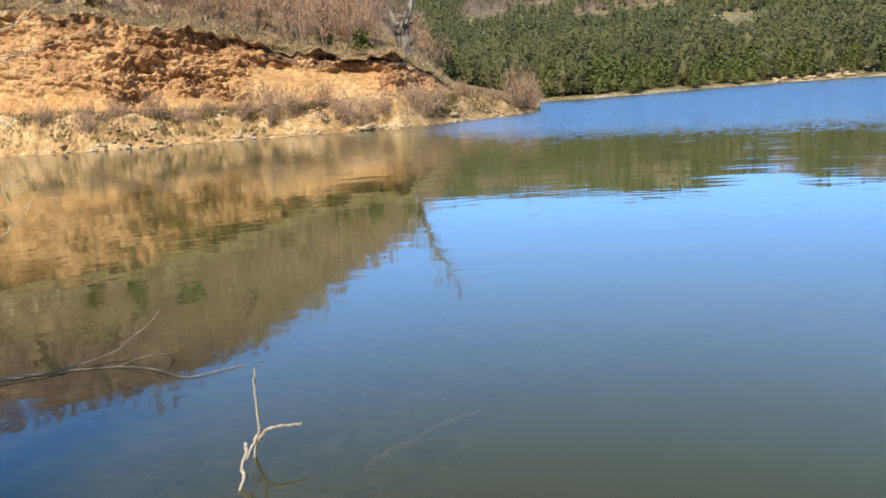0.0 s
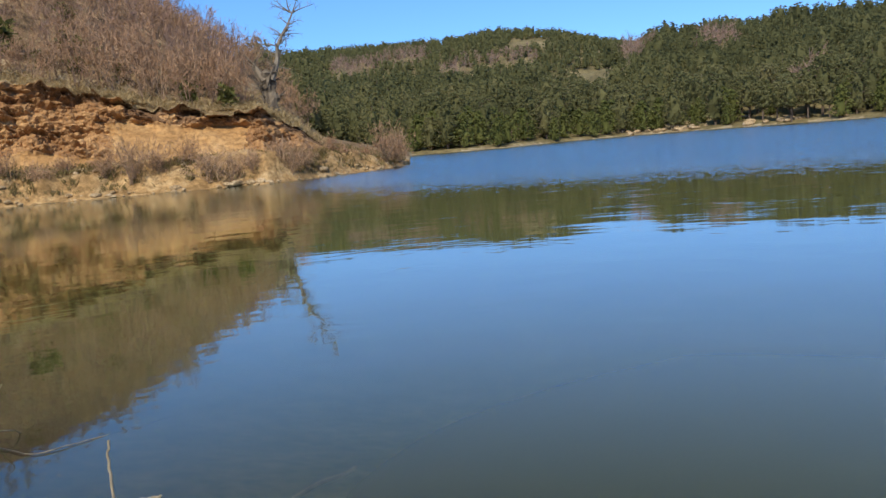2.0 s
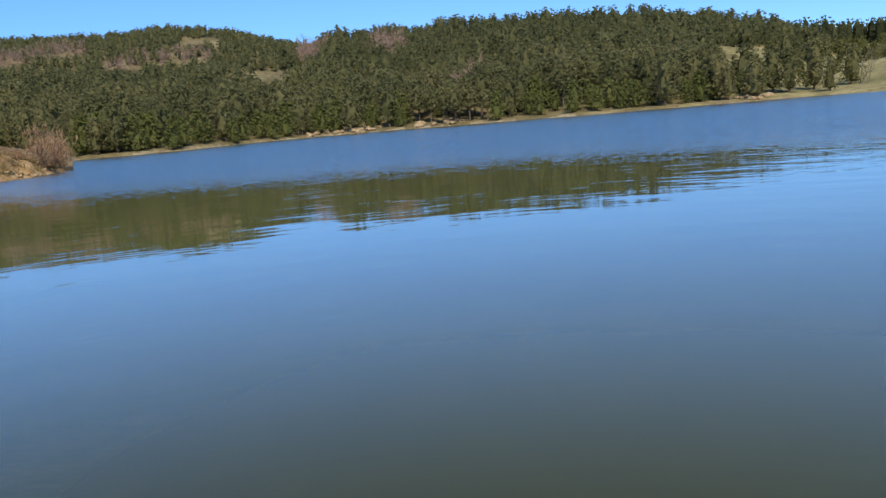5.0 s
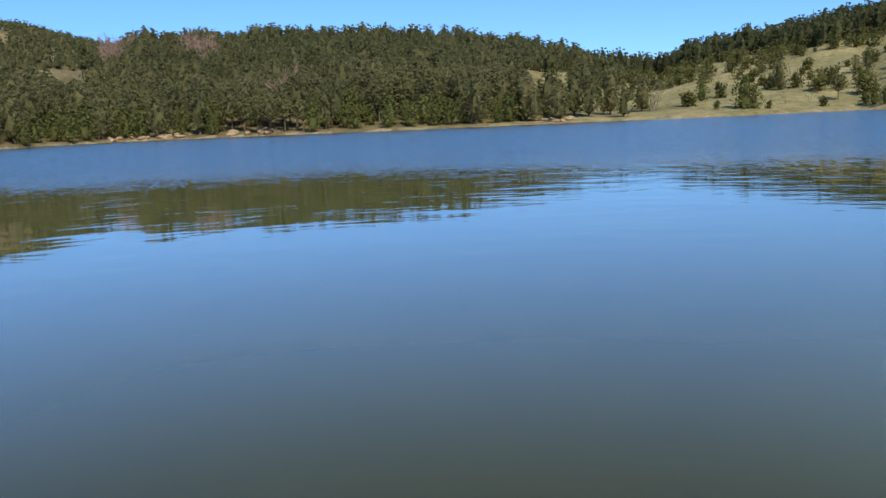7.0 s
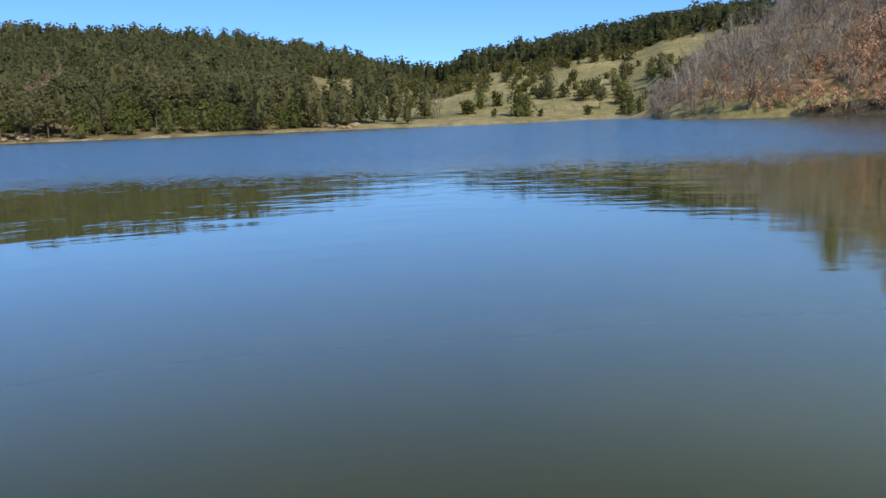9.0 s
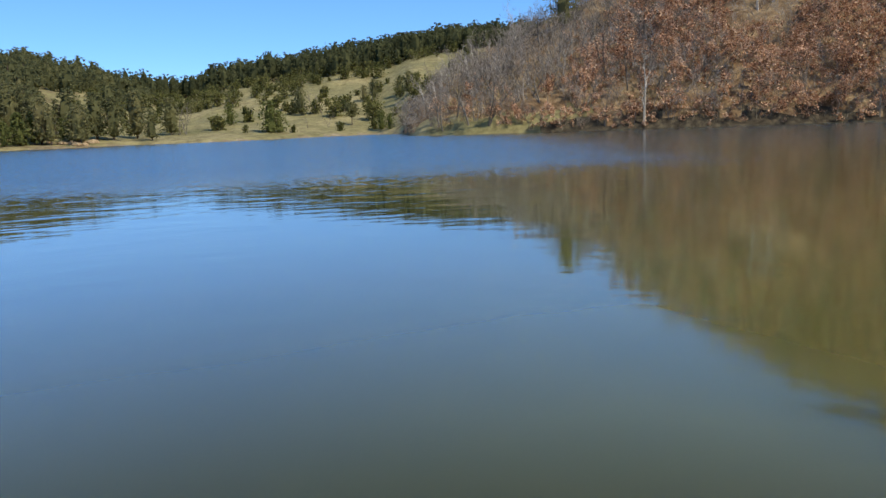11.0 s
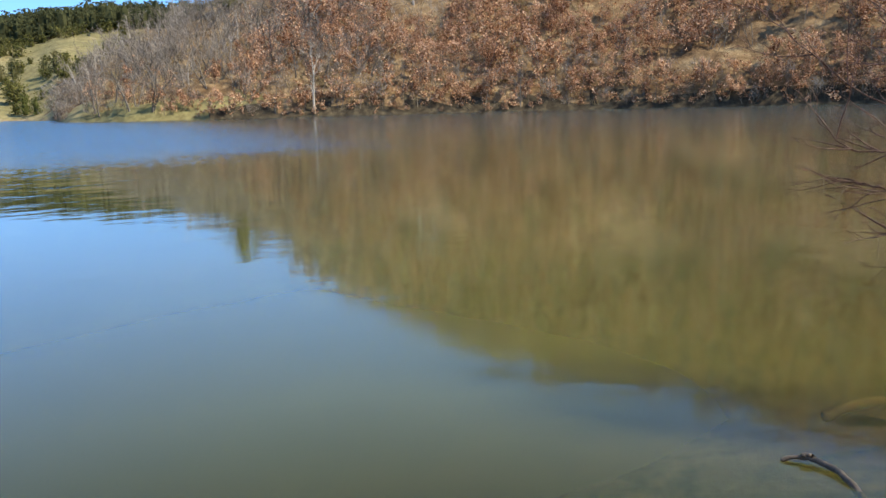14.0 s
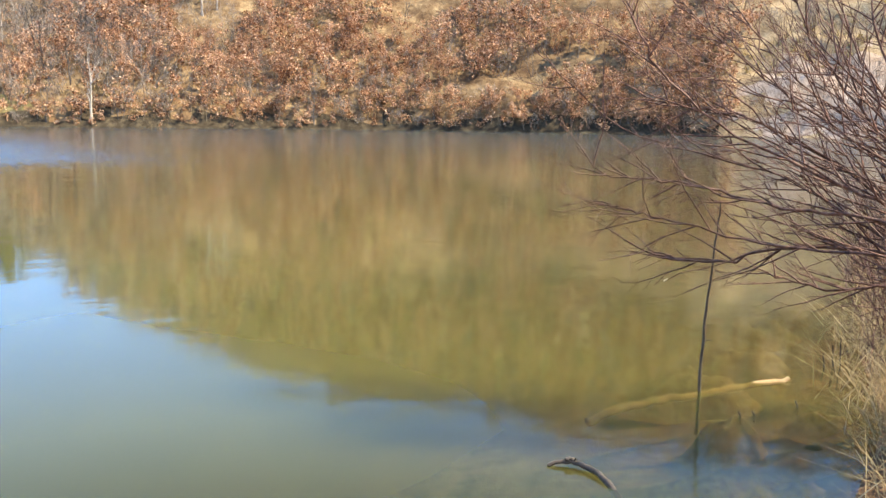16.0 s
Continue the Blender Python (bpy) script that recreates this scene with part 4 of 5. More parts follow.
# ------------------------------------------------------------------ the meadow: single trees and junipers
MEADOW_TREES = [  # bearing, elevation of the foot, height, kind
    (17.4, -0.5, 7.5, "pine"), (19.6, -0.45, 6.5, "pine"), (20.6, -0.3, 8.0, "pine"), (21.6, -0.4, 7.5, "pine"), (23.0, -0.35, 8.5, "pine"), (23.9, -0.5, 5.5, "pine"),
    (25.1, -0.2, 7.0, "pine"), (26.0, -0.2, 6.0, "bare"), (25.5, -0.2, 6.5, "bare"), (28.9, 0.3, 4.4, "young"), (27.9, 0.0, 3.0, "juniper"), (28.3, 0.0, 2.6, "juniper"),
    (30.1, 0.45, 3.4, "juniper"), (31.5, -0.3, 6.0, "young"), (32.1, -0.3, 4.2, "young"), (29.8, -0.25, 1.5, "juniper"), (33.6, 0.8, 6.0, "pine"), (34.4, 0.85, 5.5, "bare"), (35.0, 0.9, 5.0, "bare"),
    (37.0, 0.0, 4.6, "lone"), (36.2, -0.35, 1.9, "juniper"), (39.0, -0.35, 3.9, "young"), (39.6, -0.35, 3.2, "young"), (38.5, -0.35, 2.2, "juniper"), (38.6, 1.7, 5.0, "pine"), (37.9, 1.6, 4.0, "pine"),
    (40.3, 1.9, 4.5, "pine"), (41.0, 2.0, 5.0, "pine"), (33.0, -0.35, 1.6, "juniper"), (35.4, -0.1, 3.2, "bare"), (34.0, -0.1, 2.8, "bare"), (18.6, -0.4, 3.0, "bare"), (36.6, 1.3, 2.8, "juniper")]
for k, (a, el, tall, what) in enumerate(MEADOW_TREES):
    x, y, z, r = spot(a, el, 118.0)
    if what in ("pine", "lone"):
        me = kit("meadow_pine", k % 4, pine_parts, PINE_BARK, PINE, tall=7.6, wide=3.0, count=560, tuft=0.5, bare=0.08, dome=0.6)
        if what == "lone":
            me = kit("lone_pine", 0, pine_parts, PINE_BARK, PINE, tall=8.0, wide=3.8, count=620, tuft=0.55, bare=0.38, dome=0.8)
        plant("pine_tree", me, (x, y, z - 0.1), "dark green pine standing in the dry meadow", "pine tree", "trees on the meadow", k * 1.7, tall / 8.0)
    elif what == "young":
        me = kit("meadow_young_pine", k % 3, pine_parts, PINE_BARK, PINE_YOUNG, tall=5.6, wide=2.5, count=520, tuft=0.45, bare=0.02, dome=0.4)
        plant("pine_tree", me, (x, y, z - 0.1), "bushy young pine green to the ground on the meadow", "pine tree", "trees on the meadow", k * 1.3, tall / 6.0)
    elif what == "juniper":
        me = kit("juniper", k % 4, juniper_parts, BARK, JUNIPER)
        plant("juniper_shrub", me, (x, y, z - 0.05), "low olive green juniper shrub on dry grass", "shrub", "junipers on the meadow", k * 2.1, tall / 2.2)
    else:
        (wv, wf), tips = bare_tree_parts(500 + k, 6.0, 2, 3, 5, 0.08)
        ob = thing("bare_tree", (x, y, z - 0.1), "grey leafless tree by the lake meadow", "tree", "bare trees by the lake", 0.0, tall / 6.0)
        part("trunk", mesh_of("bare_tree", wv, wf, BARK), ob)
tufts = scatter(rng, 130, 17.5, 46, 148, 268, 2.8, lambda a, r, x, y, z: (fbm(x * 0.045, y * 0.045, 0, 2, 19) + 0.0035 * (r - 218) > 0.50) | (rng.random(len(a)) < 0.012))
for k, (x, y, z) in enumerate(tufts):
    me = kit("juniper", k % 4, juniper_parts, BARK, JUNIPER)
    plant("juniper_shrub", me, (x, y, z - 0.05), "low olive green juniper shrub on dry grass", "shrub", "junipers on the meadow", k * 2.1, rng.uniform(0.5, 1.5))
clumps = scatter(rng, 150, 18, 46, 165, 268, 3.2, lambda a, r, x, y, z: (fbm(x * 0.03, y * 0.03, 0, 2, 47) + 0.004 * (r - 225) > 0.54))
for k, (x, y, z) in enumerate(clumps):
    me = kit("meadow_bush", k % 4, juniper_parts, BARK, JUNIPER, tall=3.0, wide=2.3, count=400, tuft=0.27)
    plant("juniper_shrub", me, (x, y, z - 0.1), "broad round olive green juniper in a clump", "shrub", "junipers on the meadow", k * 1.3, rng.uniform(0.6, 1.4))

# ------------------------------------------------------------------ the steep beech bank
saplings = scatter(rng, 297, 43, 98, 108, 128, 1.45, lambda a, r, x, y, z: (r - shore_far(a) > 0.3) & (fbm(x * 0.11, y * 0.11, 0, 2, 33) < 0.62) & (rng.random(len(a)) < smooth(46, 61, a) * 0.9 + 0.08))
for k, (x, y, z) in enumerate(saplings):
    me = kit("beech", k % 8, beech_parts, BARK, BEECH, depth=1)
    plant("beech_sapling", me, (x, y, z - 0.1), "young beech keeping its dead copper-brown leaves", "sapling", "beech saplings on the bank", k * 2.3, rng.uniform(0.6, 1.25), "dead_leaves", "brushwood")
more = scatter(rng, 620, 52, 99, 110, 152, 1.6, lambda a, r, x, y, z: (r - shore_far(a) > 0.5) & (fbm(x * 0.07, y * 0.07, 0, 2, 29) < 0.56) & (rng.random(len(a)) < smooth(53, 64, a) * 0.95 + 0.03), saplings)
woods("beech_thicket", "copper-brown beech thicket over the hillside", "thicket", beech_parts, 8,
      [(x, y, z - 0.1, rng.uniform(0.7, 1.5)) for x, y, z in more], BARK, BEECH, dict(tall=4.0, count=260, size=0.19, depth=1), 6)
upper = scatter(rng, 800, 47, 112, 148, 250, 2.6, lambda a, r, x, y, z: (z - EYE) / r > 0.145)
woods("upper_woods", "brown and grey woods high on the bank", "woods", beech_parts, 4,
      [(x, y, z - 0.1, rng.uniform(1.3, 2.0)) for x, y, z in upper], BARK, BEECH, dict(tall=4.2, count=110, size=0.62, depth=0), 8)
fringe = scatter(rng, 360, 47, 99, 108, 120, 0.8, lambda a, r, x, y, z: (r - shore_far(a) > 0.15) & (r - shore_far(a) < 3.2))
woods("beech_fringe", "low copper-brown beech brush along the waterline", "thicket", beech_parts, 6,
      [(x, y, z - 0.1, rng.uniform(0.5, 1.3)) for x, y, z in fringe], BARK, BEECH, dict(tall=1.7, count=80, size=0.18, depth=1), 9)


def sapling_parts(seed, tall=4.6):
    wood, tips = bare_tree_parts(seed, tall, 2, 1, 3, 0.032, 0.35, 0.6, 0.2, 3)
    tw = fine_twig_quads(seed, tips, 115, 0.038, 15.0)
    return wood, tw


stems = scatter(rng, 230, 43, 99, 110, 165, 1.6, lambda a, r, x, y, z: fbm(x * 0.08, y * 0.08, 0, 2, 57) > 0.42) + scatter(rng, 40, 42.5, 61, 110, 150, 1.8, lambda a, r, x, y, z: (z > 0.6) & (fbm(x * 0.1, y * 0.1, 0, 2, 58) > 0.47)) + scatter(rng, 70, 46, 66, 134, 200, 1.8)
woods("leafless_saplings", "slender grey leafless saplings between the beeches", "thicket", sapling_parts, 6,
      [(x, y, z - 0.1, rng.uniform(0.6, 1.5)) for x, y, z in stems], BARK, GREY_TWIGS, {}, 10)
def tangle_parts(seed):
    wood, tips = bare_tree_parts(seed, 5.4, 2, 2, 4, 0.10, 0.35, 0.75, 0.28, 3)
    return wood, fine_twig_quads(seed, tips, 60, 0.07, 9.0)


tangle = scatter(rng, 250, 43.5, 61, 114, 190, 2.1, lambda a, r, x, y, z: (r - shore_far(a) > 5) & (fbm(x * 0.08, y * 0.08, 0, 2, 23) > 0.36))
woods("leafless_grove", "dense grey-brown leafless grove on the steep bank", "woods", tangle_parts, 6,
      [(x, y, z - 0.1, rng.uniform(0.6, 1.3)) for x, y, z in tangle], BARK, GREY_TWIGS, {}, 18)
skyline = scatter(rng, 420, 56, 118, 180, 240, 2.6)
woods("crest_woods", "tall grey-brown leafless woods along the top of the bank", "woods", tangle_parts, 5,
      [(x, y, z - 0.2, rng.uniform(1.1, 1.8)) for x, y, z in skyline], BARK, GREY_TWIGS, {}, 19)
grey = scatter(rng, 165, 41.3, 98, 110, 175, 2.0, lambda a, r, x, y, z: (a < 60) | (rng.random(len(a)) < 0.12))
for k, (x, y, z) in enumerate(grey):
    a = math.degrees(math.atan2(x, y))
    key = ("grey_tree", k % 7)
    if key not in KITS:
        (wv, wf), tips = bare_tree_parts(700 + k, 6.5, 1 + (k % 2), 3, 4, 0.125, sides=4)
        KITS[key] = [mesh_of("grey_tree", wv, wf, PALE_BARK if k % 4 == 0 else BARK), mesh_of("twigs", *fine_twig_quads(700 + k, tips, 60, 0.05, 10.0), GREY_TWIGS)]
    plant("bare_tree", KITS[key], (x, y, z - 0.1), "slender grey leafless tree on the steep bank", "tree", "bare trees on the bank", k * 1.9, rng.uniform(0.4, 1.1), "fine_brush")

# ------------------------------------------------------------------ the clay bank: scrub, junipers and the old stump tree
scrub = scatter(rng, 315, -64, -31.5, 64, 120, 1.35, lambda a, r, x, y, z: (r - shore_left(a) > 10.8) & (fbm(x * 0.09, y * 0.09, 0, 2, 39) > 0.36) & ((a < -36.6) | (a > -31.5) | (r > 92)) & ((r - shore_left(a) > 14) | (rng.random(len(a)) < 0.75)))
scrub += scatter(rng, 70, -62, -35.5, 64, 76, 1.2, lambda a, r, x, y, z: (r - shore_left(a) > 10.6) & (r - shore_left(a) < 15))
for k, (x, y, z) in enumerate(scrub):
    if k % 13 == 5:
        me = kit("juniper", k % 4, juniper_parts, BARK, JUNIPER)
        plant("juniper_shrub", me, (x, y, z - 0.05), "olive green juniper among the brown scrub", "shrub", "shrubs above the cliff", k * 2.1, rng.uniform(0.5, 1.2))
        continue
    key = ("scrub", k % 9)
    if key not in KITS:
        (wv, wf), tips = shrub_parts(300 + k, 3.6, 7, 1, 3, 0.03, 0.42)
        KITS[key] = [mesh_of("scrub", wv, wf, BRUSH), fine_twigs(300 + k, tips, 220, 0.05, 9.0)]
    plant("bare_shrub", KITS[key], (x, y, z - 0.05), "brown leafless shrub on the slope above the cliff", "shrub", "shrubs above the cliff", k * 1.7, rng.uniform(0.5, 1.0) * (1.0 + 0.5 * smooth(-50, -42, math.degrees(math.atan2(x, y)))), "fine_brush", "brushwood")

for k, (a, el, tall) in enumerate([(-50.0, 7.2, 3.6), (-46.6, 7.4, 1.8), (-46.2, 6.0, 1.5), (-43.4, 5.4, 1.5), (-38.4, 4.6, 2.6), (-39.6, 4.9, 1.7), (-47.8, 6.4, 1.6), (-37.0, 4.2, 1.6)]):
    x, y, z, r = spot(a, el, 62.0)
    plant("juniper_shrub", kit("juniper", k % 4, juniper_parts, BARK, JUNIPER), (x, y, z - 0.05), "dark green juniper on the slope above the cliff", "shrub", "junipers above the cliff", k * 1.9, tall / 2.2)

foot_brush = scatter(rng, 22, 41.2, 49, 110, 150, 1.6, lambda a, r, x, y, z: z > 0.3) + scatter(rng, 30, 40.5, 43.4, 112, 150, 1.3) + scatter(rng, 30, 45, 62, 110, 150, 2.4, lambda a, r, x, y, z: z > 0.4) + scatter(rng, 45, 52, 99, 108, 117, 2.0, lambda a, r, x, y, z: (r - shore_far(a) > 0.3) & (r - shore_far(a) < 4)) + scatter(rng, 40, 97.5, 112, 108, 135, 2.2, lambda a, r, x, y, z: (r - shore_far(a) > 0.3))


high = scatter(rng, 340, -70, -35.5, 72, 150, 2.2, lambda a, r, x, y, z: r - shore_left(a) > 15)
def thick_parts(seed):
    wood, tips = bare_tree_parts(seed, 4.4, 2, 1, 3, 0.04, 0.35, 0.6, 0.2, 3)
    return wood, fine_twig_quads(seed, tips, 110, 0.07, 12.0)


woods("slope_thicket", "brown leafless thicket over the slope above the cliff", "thicket", thick_parts, 5,
      [(x, y, z - 0.1, rng.uniform(0.6, 1.1)) for x, y, z in high], BRUSH, PURPLE_TWIGS, {}, 15)


def brush_parts(seed):
    wood, tips = shrub_parts(seed, 3.2, 6, 1, 3, 0.03, 0.5)
    return wood, fine_twig_quads(seed, tips, 170, 0.055, 9.0)


woods("foot_brush", "grey-brown leafless brush at the foot of the bank", "brush", brush_parts, 6,
      [(x, y, z - 0.05, rng.uniform(0.5, 1.3)) for x, y, z in foot_brush], BRUSH, GREY_TWIGS, {}, 12)


# ------------------------------------------------------------------ marked trees of the steep bank
BANK_TREES = [(56.8, -0.75, 8.6, PALE_BARK), (57.7, 4.0, 6.0, PALE_BARK), (63.8, 6.2, 9.0, PALE_BARK), (64.7, 6.6, 8.0, PALE_BARK), (61.6, 6.6, 8.5, PALE_BARK), (47.0, 1.0, 6.0, BARK), (49.2, 2.2, 7.0, BARK),
              (51.0, 3.2, 7.5, BARK), (45.0, -0.3, 6.2, BARK), (43.2, -0.5, 5.0, BARK), (53.5, 3.8, 6.5, BARK), (48.2, 3.4, 8.0, BARK), (50.0, 4.4, 8.0, BARK), (44.2, 0.4, 6.5, BARK)]
for k, (a, el, tall, skin) in enumerate(BANK_TREES):
    x, y, z, r = spot(a, el, 108.0)
    (wv, wf), tips = bare_tree_parts(820 + k, tall, 1, 3, 6, 0.022 * tall, 0.3, 0.75, 0.2)
    ob = thing("bare_tree", (x, y, z - 0.1), "tall pale-barked leafless tree on the steep bank" if skin is PALE_BARK else "grey leafless tree at the foot of the bank", "tree", "bare trees on the bank")
    part("trunk", mesh_of("bare_tree", wv, wf, skin), ob)
x, y, z, r = spot(51.6, 5.9, 108.0)
plant("pine_tree", kit("meadow_pine", 1, pine_parts, PINE_BARK, PINE, tall=7.6, wide=3.0, count=560, tuft=0.5, bare=0.08, dome=0.6), (x, y, z - 0.2), "tall dark green pine among the leafless trees", "pine tree", "", 0.4, 1.25)
x, y, z, r = spot(58.6, 6.9, 108.0)
plant("pine_tree", kit("meadow_pine", 2, pine_parts, PINE_BARK, PINE), (x, y, z - 0.2), "small dark green pine high on the beech bank", "pine tree", "", 0.9, 0.6)

# ------------------------------------------------------------------ the old pollard over the clay bank
def old_pollard():
    x, y = xy(-34.3, 69.0)
    ob = thing("pollard_tree", (x, y, ground_at(x, y) + 0.1), "thick hollow old pollard with one leafless limb", "tree", "", radians(34.3))
    rng = np.random.default_rng(5)
    heap = Heap()
    v, f = tube([(0, 0, -0.3), (0.03, 0, 0.3), (0.08, 0, 0.8), (0.0, 0, 1.3), (-0.05, 0, 1.7), (0.08, 0, 2.1), (0.1, 0, 2.5), (0.1, 0, 2.8), (0.15, 0, 3.1)], [0.8, 0.58, 0.5, 0.45, 0.5, 0.6, 0.55, 0.45, 0.2], 16)
    v += (fbm(v[:, 0] * 2.6, v[:, 1] * 2.6, v[:, 2] * 1.3, 4, 4)[:, None] - 0.5) * v * np.array([2.6, 2.6, 0.0])
    heap.add(v, f)
    for k in range(12):
        ang, zz = rng.uniform(0, 6.28), rng.uniform(0.4, 2.8)
        limb(rng, heap, (math.cos(ang) * 0.5, math.sin(ang) * 0.5, zz), (math.cos(ang), math.sin(ang), 0.7), rng.uniform(0.4, 1.3), 0.09, 1, 5, 0.5, 0.3, 4, 4)
    part("trunk", mesh_of("pollard_trunk", *heap.get(), OLD_BARK), ob)
    for name, line, rad in (("stub", [(-0.25, 0, 2.2), (-0.6, 0.1, 2.8), (-0.85, 0.1, 3.3), (-0.95, 0.1, 3.7)], [0.42, 0.36, 0.26, 0.12]),
                            ("limb", [(0.3, 0, 2.3), (0.75, 0, 3.2), (1.0, 0.1, 4.0), (1.05, 0, 4.9), (1.5, 0, 5.7), (2.1, 0.1, 6.6), (2.5, 0, 7.4), (2.95, 0, 8.4)], [0.34, 0.24, 0.18, 0.15, 0.12, 0.085, 0.055, 0.02])):
        heap = Heap()
        heap.add(*tube(line, rad, 7))
        pts = np.array(line)
        for k in range(36 if name == "limb" else 12):
            i = rng.integers(1, len(pts))
            side = rng.choice([-1.0, 1.0])
            limb(rng, heap, pts[i], (side * rng.uniform(0.5, 1.2), rng.normal() * 0.6, rng.uniform(0.2, 1.0)), rng.uniform(0.8, 2.1), 0.055, 2, 4, 0.55, 0.2, 4, 4)
        part(name, mesh_of(name, *heap.get(), OLD_BARK if name == "stub" else BARK), ob)


old_pollard()

# ------------------------------------------------------------------ bushes and stones along the clay shore
SHORE_BUSHES = [(-55.0, 1.2, 2.3), (-57.5, 2.2, 1.5), (-51.0, 2.5, 1.6), (-49.0, 1.6, 1.4), (-43.6, 1.3, 3.0), (-42.2, 1.6, 2.2), (-45.2, 2.0, 1.7), (-38.6, 1.0, 2.4), (-37.2, 1.0, 1.9), (-40.0, 2.8, 1.6),
                (-33.4, 1.0, 2.3), (-32.3, 1.4, 1.9), (-34.2, 2.2, 1.5), (-29.6, 3.0, 0.9), (-28.2, 4.0, 0.8), (-30.6, 7.0, 1.1), (-26.9, 1.6, 3.2), (-26.3, 2.4, 2.8), (-26.0, 1.2, 2.4), (-47.5, 3.4, 1.2), (-53.0, 3.0, 1.3), (-35.8, 1.4, 1.5)]
for k, (a, u, tall) in enumerate(SHORE_BUSHES):
    x, y = xy(a, float(shore_left(a)) + u)
    (wv, wf), tips = shrub_parts(1300 + k, tall, 22, 1, 7, 0.013 * tall ** 0.5, 0.75)
    ob = thing("bare_shrub", (x, y, ground_at(x, y) - 0.1), "reddish-brown leafless bush at the waterline", "shrub", "bushes along the clay shore")
    part("brushwood", mesh_of("shore_bush", wv, wf, BRUSH), ob)["kind"] = "stuff"
    part("fine_brush", fine_twigs(1300 + k, tips, 420, 0.025 + 0.006 * tall, 11.0), ob)["kind"] = "stuff"


def stone_mesh(seed, squash=0.6, detail=2):
    rng = np.random.default_rng(seed)
    bm = bmesh.new()
    bmesh.ops.create_icosphere(bm, subdivisions=detail, radius=0.5)
    off = rng.uniform(0, 50, 3)
    for v in bm.verts:
        n = noise.noise(Vector(v.co * 2.3 + Vector(off))) + 0.5 * noise.noise(Vector(v.co * 5.0 + Vector(off)))
        v.co *= 1.0 + 0.38 * n
        v.co.z *= squash
    me = bpy.data.meshes.new("stone")
    bm.to_mesh(me)
    bm.free()
    me.materials.append(STONE)
    return me


STONES = [stone_mesh(k, 0.5 + 0.08 * (k % 4)) for k in range(7)]
rng = np.random.default_rng(77)
for k in range(240):
    a = rng.uniform(-64, -26)
    u = rng.uniform(0.05, 4.2) if k % 3 else abs(rng.normal()) * 0.6 + 0.05
    x, y = xy(a, float(shore_left(a)) + u)
    ob = new("stone", STONES[k % 7])
    s = rng.uniform(0.12, 0.36) * (2.2 if rng.random() < 0.12 else 1.0)
    ob.location, ob.rotation_euler, ob.scale = (x, y, ground_at(x, y) + 0.03), (0, 0, rng.uniform(0, 6.28)), (s * 1.3, s, s)
    tagged(ob, "pale ochre stone at the foot of the clay bank", "stone", "stones along the clay shore")
for k in range(60):
    a = rng.choice([-8.5, -6.5, -9.5, 18.8, 0.0, -2.0]) + rng.normal() * 0.9
    x, y = xy(a, float(shore_far(a)) + abs(rng.normal()) * 4 + 1.0)
    ob = new("boulder", STONES[k % 7])
    s = rng.uniform(0.5, 1.7)
    ob.location, ob.rotation_euler, ob.scale = (x, y, ground_at(x, y) + 0.1), (0, 0, rng.uniform(0, 6.28)), (s * 1.3, s, s)
    tagged(ob, "pale boulder on the far shore below the pines", "boulder", "boulders on the far shore")

# ------------------------------------------------------------------ turf and tufts of dry grass
def tuft_field(name, label, places, count, tall, seed, width=0.012, droop=0.38, skin=None):
    rng = np.random.default_rng(seed)
    quads = []
    for x, y, z, s in places:
        n = max(3, int(count * s))
        base = np.stack([x + rng.normal(size=n) * 0.16 * s, y + rng.normal(size=n) * 0.16 * s, np.full(n, z - 0.03)], 1)
        lean = rng.normal(size=(n, 3)) * droop
        lean[:, 2] = 1.0
        h = (tall * s * rng.uniform(0.45, 1.15, n))[:, None]
        side = rng.normal(size=(n, 3))
        side[:, 2] = 0
        side /= np.linalg.norm(side, axis=1)[:, None] + 1e-9
        mid = base + lean * h * 0.55
        tip = base + lean * h * np.array([1.5, 1.5, 0.95])
        w = width * (0.6 + 0.8 * rng.random((n, 1)))
        quads.append(np.stack([base - side * w, base + side * w, mid + side * w * 0.8, mid - side * w * 0.8], 1))
        quads.append(np.stack([mid - side * w * 0.8, mid + side * w * 0.8, tip + side * w * 0.15, tip - side * w * 0.15], 1))
    v = np.concatenate(quads)
    ob = new(name, mesh_of(name, v.reshape(-1, 3), np.arange(4 * len(v)).reshape(-1, 4), skin or STRAW))
    return tagged(ob, label, "grass", "", "stuff")


rim = []
for k in range(1500):
    a = rng.uniform(-66, -31)
    u = 10.4 + abs(rng.normal()) * (1.5 if k % 2 else 9.0)
    x, y = xy(a, float(shore_left(a)) + u)
    rim.append((x, y, ground_at(x, y) + (0.1 if u < 11.2 else 0.0), rng.uniform(0.6, 1.5)))
for k in range(900):
    a = rng.uniform(-66, -31)
    x, y = xy(a, float(shore_left(a)) + rng.uniform(9.2, 10.7))
    rim.append((x, y, float(cliff_top(a)) - 0.1, rng.uniform(0.5, 1.3)))
tuft_field("dry_turf", "bleached dry grass hanging over the cliff edge", rim, 8, 0.36, 3, 0.035, 0.6)
tuft_field("hanging_turf", "matted dry grass and roots drooping over the cliff edge", LIP, 7, 0.30, 21, 0.03, 1.1, STRAW)
slope = scatter(rng, 1500, 43, 97, 109, 180, 0.9, lambda a, r, x, y, z: fbm(x * 0.07, y * 0.07, 0, 2, 83) > 0.5)
tuft_field("bank_grass", "pale dry grass between the saplings", [(x, y, z, rng.uniform(0.8, 2.0)) for x, y, z in slope], 8, 0.55, 4, 0.06)
